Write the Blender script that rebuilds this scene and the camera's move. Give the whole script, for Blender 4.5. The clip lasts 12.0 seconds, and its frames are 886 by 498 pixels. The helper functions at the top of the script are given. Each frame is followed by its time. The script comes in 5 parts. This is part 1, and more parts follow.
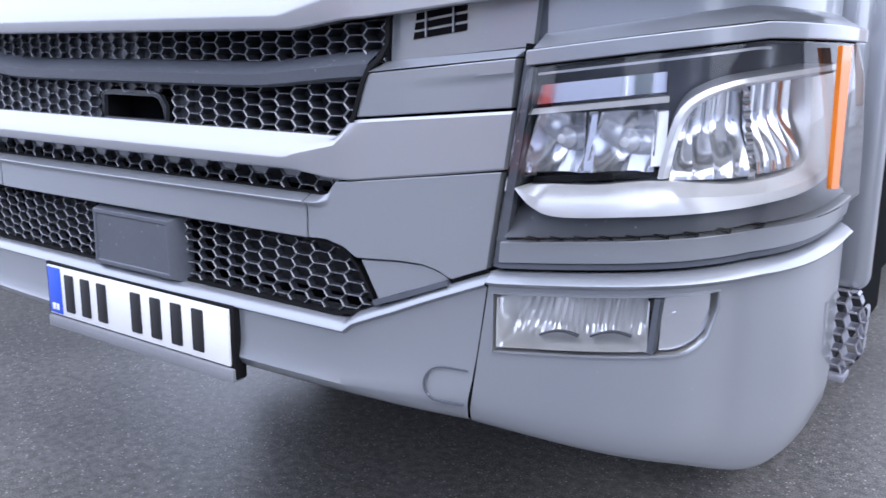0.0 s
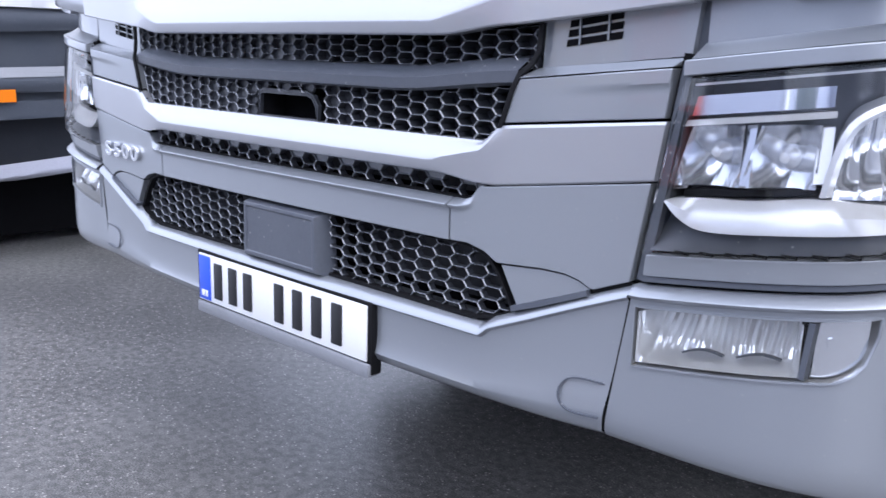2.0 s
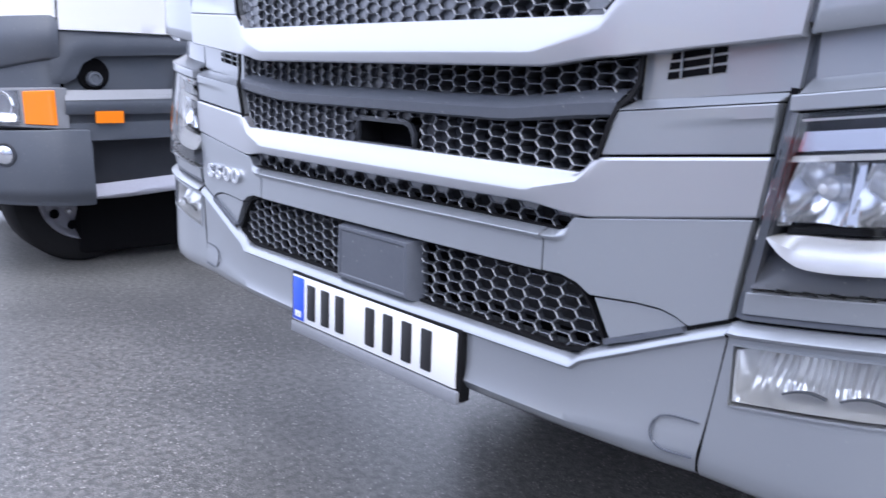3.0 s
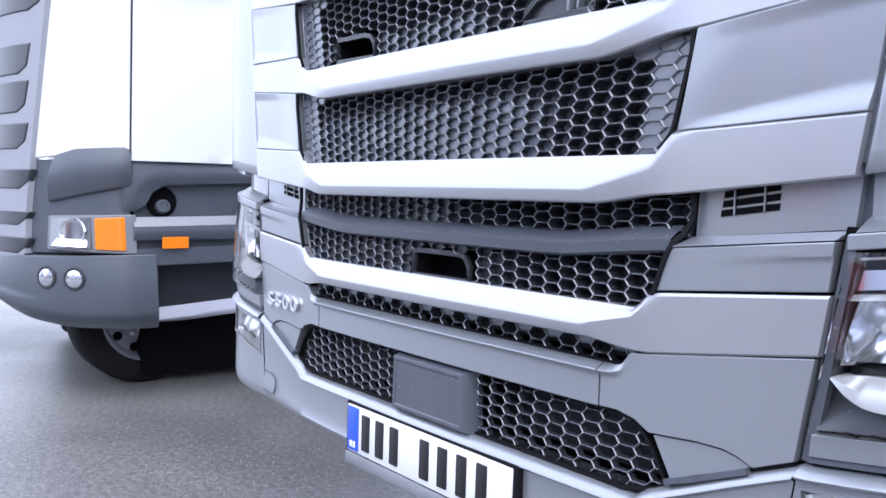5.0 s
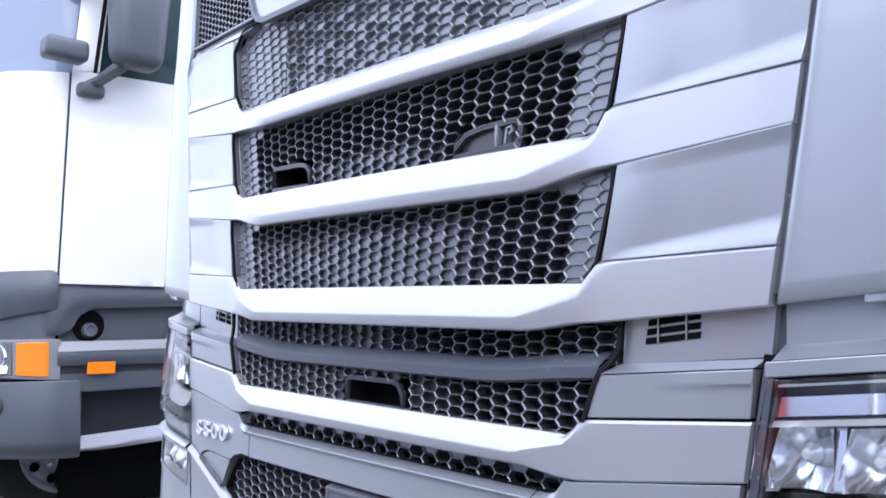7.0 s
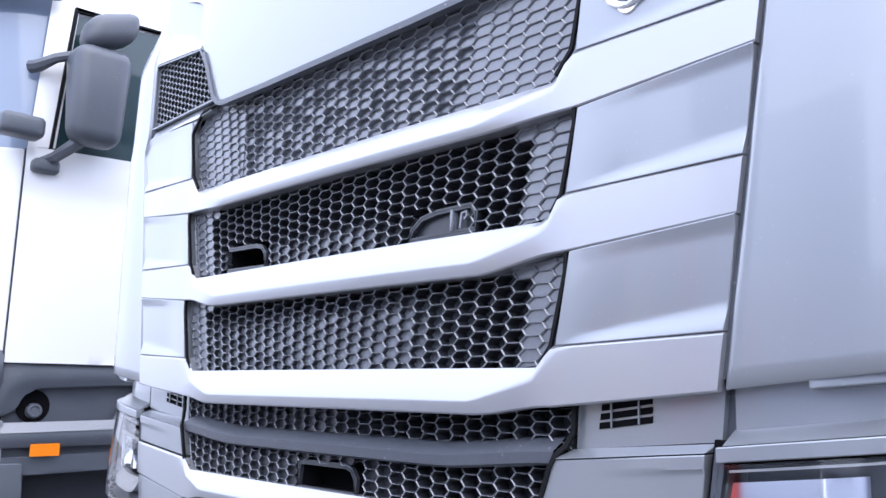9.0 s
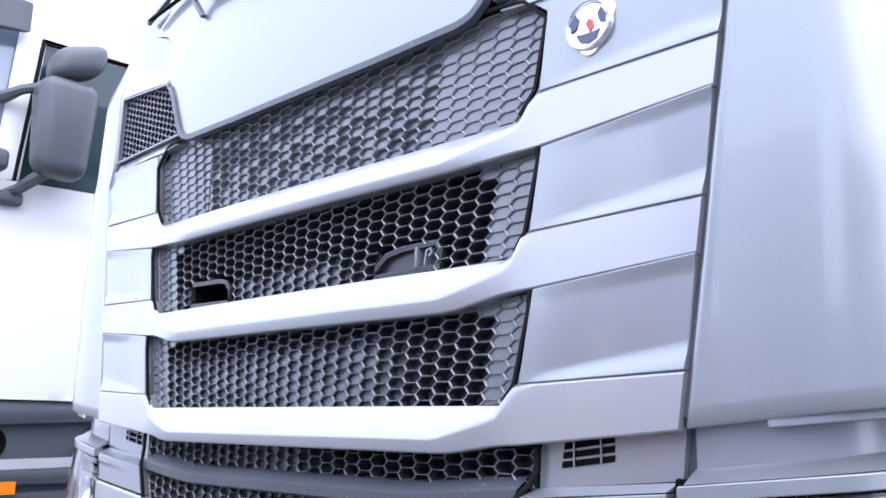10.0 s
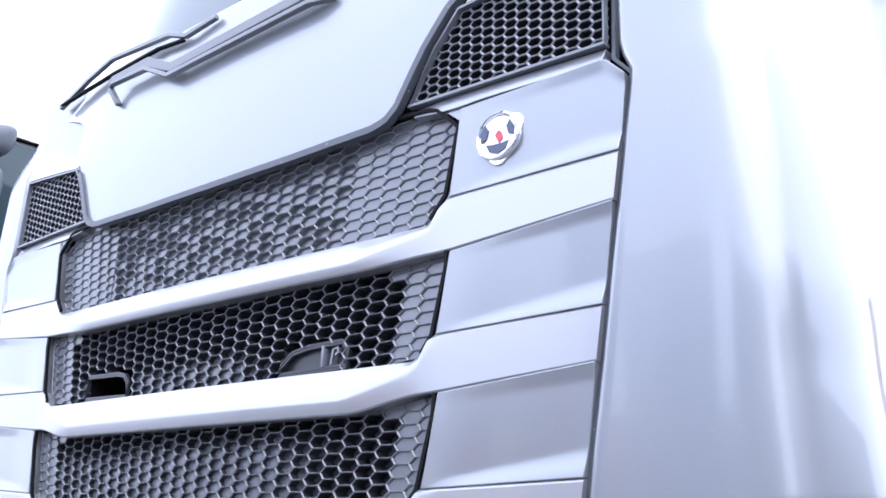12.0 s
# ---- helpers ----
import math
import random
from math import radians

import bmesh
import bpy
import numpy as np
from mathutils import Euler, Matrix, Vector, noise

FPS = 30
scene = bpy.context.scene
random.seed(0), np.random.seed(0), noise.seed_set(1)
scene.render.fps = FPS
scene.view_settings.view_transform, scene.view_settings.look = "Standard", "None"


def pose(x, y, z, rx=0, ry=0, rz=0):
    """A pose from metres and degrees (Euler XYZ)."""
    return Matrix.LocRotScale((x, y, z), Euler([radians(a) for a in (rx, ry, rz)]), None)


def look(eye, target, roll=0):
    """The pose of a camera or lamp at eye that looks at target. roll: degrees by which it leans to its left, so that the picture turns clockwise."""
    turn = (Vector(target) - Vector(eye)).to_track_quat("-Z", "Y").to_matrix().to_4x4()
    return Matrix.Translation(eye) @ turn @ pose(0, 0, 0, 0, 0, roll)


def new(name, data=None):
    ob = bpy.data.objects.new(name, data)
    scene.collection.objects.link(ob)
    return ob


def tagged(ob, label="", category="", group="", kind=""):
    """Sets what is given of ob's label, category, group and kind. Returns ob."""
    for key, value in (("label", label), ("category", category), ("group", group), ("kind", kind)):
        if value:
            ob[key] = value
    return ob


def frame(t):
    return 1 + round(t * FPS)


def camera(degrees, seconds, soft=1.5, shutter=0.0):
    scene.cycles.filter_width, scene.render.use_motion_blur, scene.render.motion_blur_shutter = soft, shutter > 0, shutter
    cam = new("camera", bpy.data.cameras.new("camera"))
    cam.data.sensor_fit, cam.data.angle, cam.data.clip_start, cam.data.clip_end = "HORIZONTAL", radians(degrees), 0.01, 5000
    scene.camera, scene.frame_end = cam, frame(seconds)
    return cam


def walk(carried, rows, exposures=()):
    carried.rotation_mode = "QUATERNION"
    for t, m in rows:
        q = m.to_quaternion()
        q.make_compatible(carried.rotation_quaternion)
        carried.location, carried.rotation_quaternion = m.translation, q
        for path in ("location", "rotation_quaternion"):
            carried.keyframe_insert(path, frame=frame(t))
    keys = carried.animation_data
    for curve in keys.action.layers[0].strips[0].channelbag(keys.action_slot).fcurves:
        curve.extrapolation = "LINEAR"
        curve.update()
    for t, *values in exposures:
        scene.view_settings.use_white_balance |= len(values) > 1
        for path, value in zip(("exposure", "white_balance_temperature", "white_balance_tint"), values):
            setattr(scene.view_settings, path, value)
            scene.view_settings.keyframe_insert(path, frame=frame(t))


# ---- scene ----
# Camera: held in the hand at the corner of a parked truck, turning slowly and tilting up.
cam = camera(54.0, 12.0, soft=1.5, shutter=0.5)
ROWS = [
    (0.0, 1.330, -0.980, 1.071, 35.13, -12.57, 0.49),
    (0.5, 1.324, -0.985, 1.072, 36.92, -12.61, 0.81),
    (1.0, 1.320, -0.989, 1.071, 38.84, -12.55, 1.11),
    (1.5, 1.315, -0.993, 1.072, 41.26, -12.60, 1.49),
    (2.0, 1.311, -0.996, 1.072, 43.44, -12.41, 1.75),
    (2.5, 1.307, -1.002, 1.076, 45.85, -11.63, 1.98),
    (3.0, 1.304, -1.008, 1.082, 49.13, -11.11, 2.15),
    (3.2, 1.302, -1.013, 1.086, 50.40, -10.54, 2.29),
    (4.8, 1.308, -1.014, 1.105, 52.96, -4.00, 1.94),
    (5.0, 1.310, -1.015, 1.105, 53.02, -3.37, 1.79),
    (5.5, 1.313, -1.014, 1.107, 52.40, -1.81, 1.79),
    (6.0, 1.316, -1.014, 1.108, 51.40, 0.38, 1.76),
    (6.5, 1.322, -1.017, 1.114, 50.12, 2.64, 1.62),
    (7.0, 1.327, -1.022, 1.118, 49.05, 4.63, 1.56),
    (7.5, 1.332, -1.023, 1.124, 48.10, 7.11, 1.45),
    (7.7, 1.333, -1.024, 1.127, 47.93, 7.88, 1.44),
    (9.5, 1.341, -1.029, 1.130, 45.44, 10.51, 1.43),
    (10.0, 1.345, -1.025, 1.133, 44.34, 12.02, 1.43),
    (10.5, 1.349, -1.025, 1.137, 43.21, 13.61, 1.50),
    (11.0, 1.352, -1.023, 1.140, 41.80, 15.22, 1.56),
    (11.5, 1.356, -1.024, 1.142, 40.20, 16.67, 1.67),
    (12.0, 1.361, -1.028, 1.146, 38.73, 18.17, 1.70),
]
EXPOSURES = [(0.0, 1.44), (2.0, 1.48), (3.2, 1.54), (5.0, 1.58), (6.5, 1.57), (9.5, 1.58), (11.0, 1.60), (12.0, 1.61)]
walk(cam, [(t, pose(x, y, z, 90 + pitch, 0, yaw) @ pose(0, 0, 0, 0, 0, roll)) for t, x, y, z, yaw, pitch, roll in ROWS], EXPOSURES)

# ---- light: an overcast day ----
world = bpy.data.worlds.new("overcast_sky")
scene.world = world
world.use_nodes = True
wn, wl = world.node_tree.nodes, world.node_tree.links
sky = wn.new("ShaderNodeTexSky")
sky.sky_type = "NISHITA"
sky.sun_disc = False
sky.sun_elevation, sky.sun_rotation = radians(56), radians(112)
sky.air_density, sky.dust_density, sky.ozone_density = 1.0, 4.0, 2.0
cloud = wn.new("ShaderNodeMixRGB")
cloud.inputs["Fac"].default_value = 0.85
cloud.inputs["Color2"].default_value = (6.8, 7.5, 9.95, 1)
wl.new(sky.outputs["Color"], cloud.inputs["Color1"])
# An overcast sky is about three times as bright overhead as at the horizon.
way = wn.new("ShaderNodeTexCoord")
split_way, overhead, shade = wn.new("ShaderNodeSeparateXYZ"), wn.new("ShaderNodeMapRange"), wn.new("ShaderNodeMixRGB")
wl.new(way.outputs["Generated"], split_way.inputs["Vector"])
wl.new(split_way.outputs["Z"], overhead.inputs["Value"])
overhead.inputs["To Min"].default_value, overhead.inputs["To Max"].default_value = 0.78, 1.02
shade.blend_type = "MULTIPLY"
shade.inputs["Fac"].default_value = 1
wl.new(cloud.outputs["Color"], shade.inputs["Color1"])
wl.new(overhead.outputs["Result"], shade.inputs["Color2"])
wl.new(shade.outputs["Color"], wn["Background"].inputs["Color"])
wn["Background"].inputs["Strength"].default_value = 0.150
sun = new("sun", bpy.data.lights.new("sun", "SUN"))
sun.data.energy, sun.data.angle, sun.data.color = 0.6, radians(80), (1.0, 0.98, 0.96)
sun.matrix_world = look((0, 0, 20), (-6 * 0.93, 6 * 0.37, 20 - 8.9))


# ---- materials ----
def material(name, color, rough=0.5, metal=0.0, grain=0.0, grain_scale=40.0, bump=0.0, bump_scale=200.0, coat=0.0, spec=0.5, dirt=None, dirt_scale=3.0, dirt_amount=0.35, rough_var=0.1, specks=0.0):
    """A surface with variation at two scales: fine grain and larger dull patches."""
    m = bpy.data.materials.new(name)
    m.use_nodes = True
    n, l = m.node_tree.nodes, m.node_tree.links
    b = n["Principled BSDF"]
    b.inputs["Base Color"].default_value = (*color, 1)
    b.inputs["Roughness"].default_value = rough
    b.inputs["Metallic"].default_value = metal
    b.inputs["Coat Weight"].default_value = coat
    b.inputs["Coat Roughness"].default_value = 0.03
    b.inputs["Coat IOR"].default_value = 1.5
    b.inputs["Specular IOR Level"].default_value = spec
    tc = n.new("ShaderNodeTexCoord")
    if grain or dirt:
        small, large, mix, ramp = n.new("ShaderNodeTexNoise"), n.new("ShaderNodeTexNoise"), n.new("ShaderNodeMixRGB"), n.new("ShaderNodeMapRange")
        small.inputs["Scale"].default_value, small.inputs["Detail"].default_value = grain_scale, 4
        large.inputs["Scale"].default_value, large.inputs["Detail"].default_value = dirt_scale, 6
        for node in (small, large):
            l.new(tc.outputs["Object"], node.inputs["Vector"])
        value = n.new("ShaderNodeMath")
        value.operation = "MULTIPLY_ADD"
        l.new(small.outputs["Fac"], value.inputs[0])
        value.inputs[1].default_value, value.inputs[2].default_value = 2 * grain, 1 - grain
        tint = n.new("ShaderNodeMixRGB")
        tint.blend_type = "MULTIPLY"
        tint.inputs["Fac"].default_value = 1
        tint.inputs["Color1"].default_value = (*color, 1)
        l.new(value.outputs[0], tint.inputs["Color2"])
        ramp.inputs["From Min"].default_value, ramp.inputs["From Max"].default_value = 0.45, 0.75
        ramp.inputs["To Max"].default_value = dirt_amount
        l.new(large.outputs["Fac"], ramp.inputs["Value"])
        l.new(ramp.outputs["Result"], mix.inputs["Fac"])
        l.new(tint.outputs["Color"], mix.inputs["Color1"])
        mix.inputs["Color2"].default_value = (*(dirt or color), 1)
        last = mix.outputs["Color"]
        if specks:
            # Dried splashes: pale dots of dust, few and small.
            dots, pick, chosen, near, both, dust = n.new("ShaderNodeTexVoronoi"), n.new("ShaderNodeSeparateColor"), n.new("ShaderNodeMapRange"), n.new("ShaderNodeMapRange"), n.new("ShaderNodeMath"), n.new("ShaderNodeMixRGB")
            dots.inputs["Scale"].default_value = 130
            l.new(tc.outputs["Object"], dots.inputs["Vector"])
            l.new(dots.outputs["Color"], pick.inputs["Color"])
            l.new(pick.outputs["Red"], chosen.inputs["Value"])
            l.new(dots.outputs["Distance"], near.inputs["Value"])
            chosen.inputs["From Min"].default_value, chosen.inputs["From Max"].default_value = 0.90, 0.99
            near.inputs["From Min"].default_value, near.inputs["From Max"].default_value = 0.12, 0.30
            near.inputs["To Min"].default_value, near.inputs["To Max"].default_value = specks, 0
            both.operation = "MULTIPLY"
            l.new(chosen.outputs["Result"], both.inputs[0])
            l.new(near.outputs["Result"], both.inputs[1])
            l.new(both.outputs[0], dust.inputs["Fac"])
            l.new(last, dust.inputs["Color1"])
            dust.inputs["Color2"].default_value = (0.52, 0.51, 0.50, 1)
            last = dust.outputs["Color"]
        l.new(last, b.inputs["Base Color"])
        rv = n.new("ShaderNodeMath")
        rv.operation = "MULTIPLY_ADD"
        l.new(large.outputs["Fac"], rv.inputs[0])
        rv.inputs[1].default_value, rv.inputs[2].default_value = rough_var, rough - rough_var / 2
        l.new(rv.outputs[0], b.inputs["Roughness"])
    if bump:
        fine, relief = n.new("ShaderNodeTexNoise"), n.new("ShaderNodeBump")
        fine.inputs["Scale"].default_value, fine.inputs["Detail"].default_value = bump_scale, 3
        l.new(tc.outputs["Object"], fine.inputs["Vector"])
        l.new(fine.outputs["Fac"], relief.inputs["Height"])
        relief.inputs["Strength"].default_value, relief.inputs["Distance"].default_value = bump, 0.002
        l.new(relief.outputs["Normal"], b.inputs["Normal"])
    return m


def clear(name, tint=(1, 1, 1), rough=0.02):
    """Thin clear cover: sees through, with the gloss of glass."""
    m = bpy.data.materials.new(name)
    m.use_nodes = True
    n, l = m.node_tree.nodes, m.node_tree.links
    n.remove(n["Principled BSDF"])
    see, gloss, mix, fres = n.new("ShaderNodeBsdfTransparent"), n.new("ShaderNodeBsdfGlossy"), n.new("ShaderNodeMixShader"), n.new("ShaderNodeFresnel")
    see.inputs["Color"].default_value = (*tint, 1)
    gloss.inputs["Roughness"].default_value = rough
    fres.inputs["IOR"].default_value = 1.6
    l.new(fres.outputs[0], mix.inputs["Fac"])
    l.new(see.outputs[0], mix.inputs[1])
    l.new(gloss.outputs[0], mix.inputs[2])
    l.new(mix.outputs[0], n["Material Output"].inputs["Surface"])
    return m


PAINT = material("silver_paint", (0.305, 0.322, 0.348), 0.32, 0.50, grain=0.05, grain_scale=1400, coat=0.7, dirt=(0.28, 0.295, 0.318), dirt_scale=1.6, dirt_amount=0.15, rough_var=0.05, specks=0.14)
HOUSING = material("lamp_housing", (0.10, 0.108, 0.125), 0.2, 0.2, grain=0.1, grain_scale=100, bump=0.1)
PAINT_LIGHT = material("light_silver_paint", (0.415, 0.421, 0.447), 0.32, 0.62, grain=0.05, grain_scale=1400, coat=0.5, dirt=(0.385, 0.391, 0.412), dirt_scale=2, dirt_amount=0.15, rough_var=0.04, specks=0.14)
# Grille plastic's light and shade put into colour: pale ribs and floors, black walls.
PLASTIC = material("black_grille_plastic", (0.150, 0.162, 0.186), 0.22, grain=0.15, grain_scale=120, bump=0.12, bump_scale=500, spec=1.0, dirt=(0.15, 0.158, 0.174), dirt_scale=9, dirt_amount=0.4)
RIB = material("lit_rib_plastic", (0.185, 0.195, 0.216), 0.18, grain=0.18, grain_scale=160, spec=1.0, coat=0.35, dirt=(0.10, 0.106, 0.12), dirt_scale=10, dirt_amount=0.5)
GRILLE_WALL = material("shaded_black_plastic", (0.038, 0.041, 0.049), 0.3, grain=0.2, grain_scale=120, dirt=(0.05, 0.054, 0.062), dirt_scale=11, dirt_amount=0.4)
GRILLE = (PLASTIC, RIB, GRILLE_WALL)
BACKING = material("radiator_backing", (0.018, 0.019, 0.023), 0.6, grain=0.3, grain_scale=30, bump=0.3, bump_scale=150, dirt=(0.045, 0.047, 0.055), dirt_scale=14, dirt_amount=0.5)
GREY_PLASTIC = material("grey_plastic", (0.078, 0.086, 0.104), 0.36, grain=0.12, grain_scale=150, bump=0.2, bump_scale=600, dirt=(0.115, 0.122, 0.14), dirt_scale=7, dirt_amount=0.35, specks=0.5)
# Near-black, with the shade of gaps, recesses and undersides put into it.
VOID = material("shade_black", (0.006, 0.006, 0.007), 0.95, spec=0.05, grain=0.2, grain_scale=50)
DARK_GREY = material("dark_grey_plastic", (0.078, 0.088, 0.107), 0.40, grain=0.12, grain_scale=150, bump=0.2, bump_scale=600, dirt=(0.10, 0.108, 0.122), dirt_scale=5, dirt_amount=0.4, specks=0.3)
RUBBER = material("black_rubber", (0.006, 0.006, 0.007), 0.7, spec=0.15, grain=0.2, grain_scale=90, bump=0.1)
TYRE = material("tyre_rubber", (0.010, 0.010, 0.011), 0.85, spec=0.2, grain=0.2, grain_scale=60, bump=0.2)
FOG = material("fog_lamp_silver", (0.93, 0.94, 0.95), 0.10, 0.6, grain=0.04, grain_scale=80)
BOWL = material("lamp_chrome", (0.72, 0.74, 0.78), 0.13, 0.9, grain=0.04, grain_scale=80)
BRIGHT = material("lamp_silver", (0.88, 0.89, 0.92), 0.2, 0.35, grain=0.03, grain_scale=80)
CHROME = material("chrome", (0.86, 0.87, 0.9), 0.07, 1.0, grain=0.03, grain_scale=60)
SATIN = material("satin_silver", (0.88, 0.89, 0.91), 0.20, 0.35, grain=0.04, grain_scale=300)
LENS = clear("clear_lens")
ORANGE = material("amber_plastic", (0.95, 0.24, 0.015), 0.25, grain=0.08, grain_scale=200, coat=0.5)


def asphalt():
    """Damp asphalt: dark binder with pale and dark stones, worn and wet patches."""
    m = bpy.data.materials.new("damp_asphalt")
    m.use_nodes = True
    n, l = m.node_tree.nodes, m.node_tree.links
    b = n["Principled BSDF"]
    tc = n.new("ShaderNodeTexCoord")

    def noise_node(scale, detail):
        node = n.new("ShaderNodeTexNoise")
        node.inputs["Scale"].default_value, node.inputs["Detail"].default_value = scale, detail
        l.new(tc.outputs["Object"], node.inputs["Vector"])
        return node

    def ramp(source, lo, hi, out_lo, out_hi):
        node = n.new("ShaderNodeMapRange")
        for key, value in (("From Min", lo), ("From Max", hi), ("To Min", out_lo), ("To Max", out_hi)):
            node.inputs[key].default_value = value
        l.new(source, node.inputs["Value"])
        return node.outputs["Result"]

    def mixed(fac, one, two):
        node = n.new("ShaderNodeMixRGB")
        for key, value in (("Fac", fac), ("Color1", one), ("Color2", two)):
            if isinstance(value, tuple):
                node.inputs[key].default_value = (*value, 1)
            else:
                l.new(value, node.inputs[key])
        return node.outputs["Color"]

    stones = n.new("ShaderNodeTexVoronoi")
    stones.inputs["Scale"].default_value = 110
    l.new(tc.outputs["Object"], stones.inputs["Vector"])
    split = n.new("ShaderNodeSeparateColor")
    l.new(stones.outputs["Color"], split.inputs["Color"])
    pale = ramp(split.outputs["Red"], 0.84, 0.92, 0, 1)
    spot = ramp(stones.outputs["Distance"], 0.20, 0.42, 1, 0)
    both = n.new("ShaderNodeMath")
    both.operation = "MULTIPLY"
    l.new(pale, both.inputs[0])
    l.new(spot, both.inputs[1])
    patches, broad = noise_node(2.3, 4), noise_node(0.45, 3)
    b.inputs["Specular IOR Level"].default_value = 0.42
    fine = noise_node(210, 6)
    ground = mixed(ramp(fine.outputs["Fac"], 0.38, 0.64, 0, 1), (0.050, 0.049, 0.047), (0.235, 0.230, 0.222))
    ground = mixed(ramp(patches.outputs["Fac"], 0.42, 0.66, 0, 0.6), ground, (0.165, 0.161, 0.154))
    ground = mixed(ramp(broad.outputs["Fac"], 0.50, 0.64, 0, 0.5), ground, (0.040, 0.040, 0.040))
    ground = mixed(ramp(noise_node(38, 4).outputs["Fac"], 0.42, 0.62, 0, 0.55), ground, (0.030, 0.030, 0.030))
    ground = mixed(both.outputs[0], ground, (0.42, 0.40, 0.37))
    l.new(ground, b.inputs["Base Color"])
    l.new(ramp(broad.outputs["Fac"], 0.35, 0.65, 0.34, 0.48), b.inputs["Roughness"])
    height = n.new("ShaderNodeMath")
    height.operation = "ADD"
    l.new(ramp(stones.outputs["Distance"], 0.0, 0.5, 0.6, 0), height.inputs[0])
    l.new(fine.outputs["Fac"], height.inputs[1])
    relief = n.new("ShaderNodeBump")
    relief.inputs["Strength"].default_value, relief.inputs["Distance"].default_value = 0.28, 0.002
    l.new(height.outputs[0], relief.inputs["Height"])
    l.new(relief.outputs["Normal"], b.inputs["Normal"])
    return m


ASPHALT = asphalt()
WHITE_PAINT = material("white_paint", (0.80, 0.80, 0.81), 0.25, grain=0.02, grain_scale=300, coat=0.5, dirt=(0.7, 0.7, 0.7), dirt_scale=1.5, dirt_amount=0.25)
PLATE_WHITE = material("plate_white", (0.78, 0.78, 0.78), 0.35, grain=0.03, grain_scale=200)
PLATE_BLUE = material("plate_blue", (0.03, 0.10, 0.62), 0.35, grain=0.05, grain_scale=200)
PLATE_BLACK = material("plate_black", (0.012, 0.012, 0.014), 0.4, grain=0.1, grain_scale=200)
EMBLEM_BLUE = material("emblem_blue", (0.02, 0.032, 0.09), 0.25, grain=0.05, grain_scale=300, coat=0.6)
EMBLEM_RED = material("emblem_red", (0.55, 0.03, 0.04), 0.3, grain=0.05, grain_scale=300, coat=0.6)
GLASS_DARK = material("dark_window_glass", (0.02, 0.045, 0.05), 0.04, grain=0.05, grain_scale=5, spec=0.7)
# Pale blue base colour puts the sky's reflection into the glass.
SCREEN = material("windscreen_painted_sky", (0.20, 0.25, 0.34), 0.05, grain=0.06, grain_scale=4, spec=0.9)
STEEL = material("wheel_steel", (0.5, 0.5, 0.52), 0.35, 0.9, grain=0.1, grain_scale=80, dirt=(0.2, 0.19, 0.18), dirt_scale=9, dirt_amount=0.5)
GALV = material("galvanised_step", (0.35, 0.35, 0.39), 0.4, 0.6, grain=0.12, grain_scale=120)
RAIL_GREY = material("light_grey_plastic", (0.22, 0.227, 0.245), 0.4, grain=0.10, grain_scale=120, bump=0.1, bump_scale=400, dirt=(0.17, 0.175, 0.185), dirt_scale=5, dirt_amount=0.4)
WALL_FAR = material("far_cladding", (0.30, 0.31, 0.34), 0.7, grain=0.1, grain_scale=3, dirt=(0.2, 0.2, 0.22), dirt_scale=0.2, dirt_amount=0.5)
BRICK_FAR = material("far_brick", (0.34, 0.22, 0.16), 0.8, grain=0.2, grain_scale=6, dirt=(0.2, 0.14, 0.11), dirt_scale=0.5, dirt_amount=0.5)

# ---- building tools ----
SHARP = radians(32)


def thing(name, base, label, category, group="", kind=""):
    ob = new(name)
    ob.location = base
    ob.empty_display_size = 0.2
    return tagged(ob, label, category, group, kind)


def part(name, bm, material_, parent=None, label="", bevel=0.0, sharp=SHARP, segments=2):
    """Links a bmesh, built in world places, as one mesh object under a thing or a part."""
    bmesh.ops.recalc_face_normals(bm, faces=bm.faces)
    data = bpy.data.meshes.new(name)
    bm.to_mesh(data)
    bm.free()
    for poly in data.polygons:
        poly.use_smooth = True
    data.set_sharp_from_angle(angle=sharp)
    for m in material_ if isinstance(material_, (list, tuple)) else (material_,):
        data.materials.append(m)
    ob = new(name, data)
    if parent is not None:
        ob.parent = parent
        at = Vector((0, 0, 0)) if parent.parent else parent.location
        ob.matrix_parent_inverse = Matrix.Translation(-at)
    if bevel:
        mod = ob.modifiers.new("edge", "BEVEL")
        mod.width, mod.segments, mod.limit_method, mod.angle_limit, mod.harden_normals = bevel, segments, "ANGLE", radians(40), True
    return tagged(ob, label)


def smoothed(points, n):
    """A smooth line through the points, n places at even steps along it."""
    pts = [np.array(p, float) for p in points]
    ext = [2 * pts[0] - pts[1], *pts, 2 * pts[-1] - pts[-2]]
    fine = []
    for a, b, c, d in zip(ext, ext[1:], ext[2:], ext[3:]):
        for k in range(16):
            t = k / 16
            fine.append(0.5 * (2 * b + (c - a) * t + (2 * a - 5 * b + 4 * c - d) * t * t + (3 * b - a - 3 * c + d) * t**3))
    fine.append(pts[-1])
    return evenly(fine, n)


def evenly(points, n):
    pts = np.array(points, float)
    run = np.r_[0, np.cumsum(np.linalg.norm(np.diff(pts, axis=0), axis=1))]
    at = np.linspace(0, run[-1], n)
    return np.stack([np.interp(at, run, pts[:, k]) for k in range(pts.shape[1])], 1)


# Two surfaces carry the front of the truck: the flat front and the rounded corner.
def front_y(x):
    return -0.055 + 0.02 * (x / 0.8) ** 2


def on_front(a, z, d, side=1):
    return (side * a, front_y(a) + d, z)


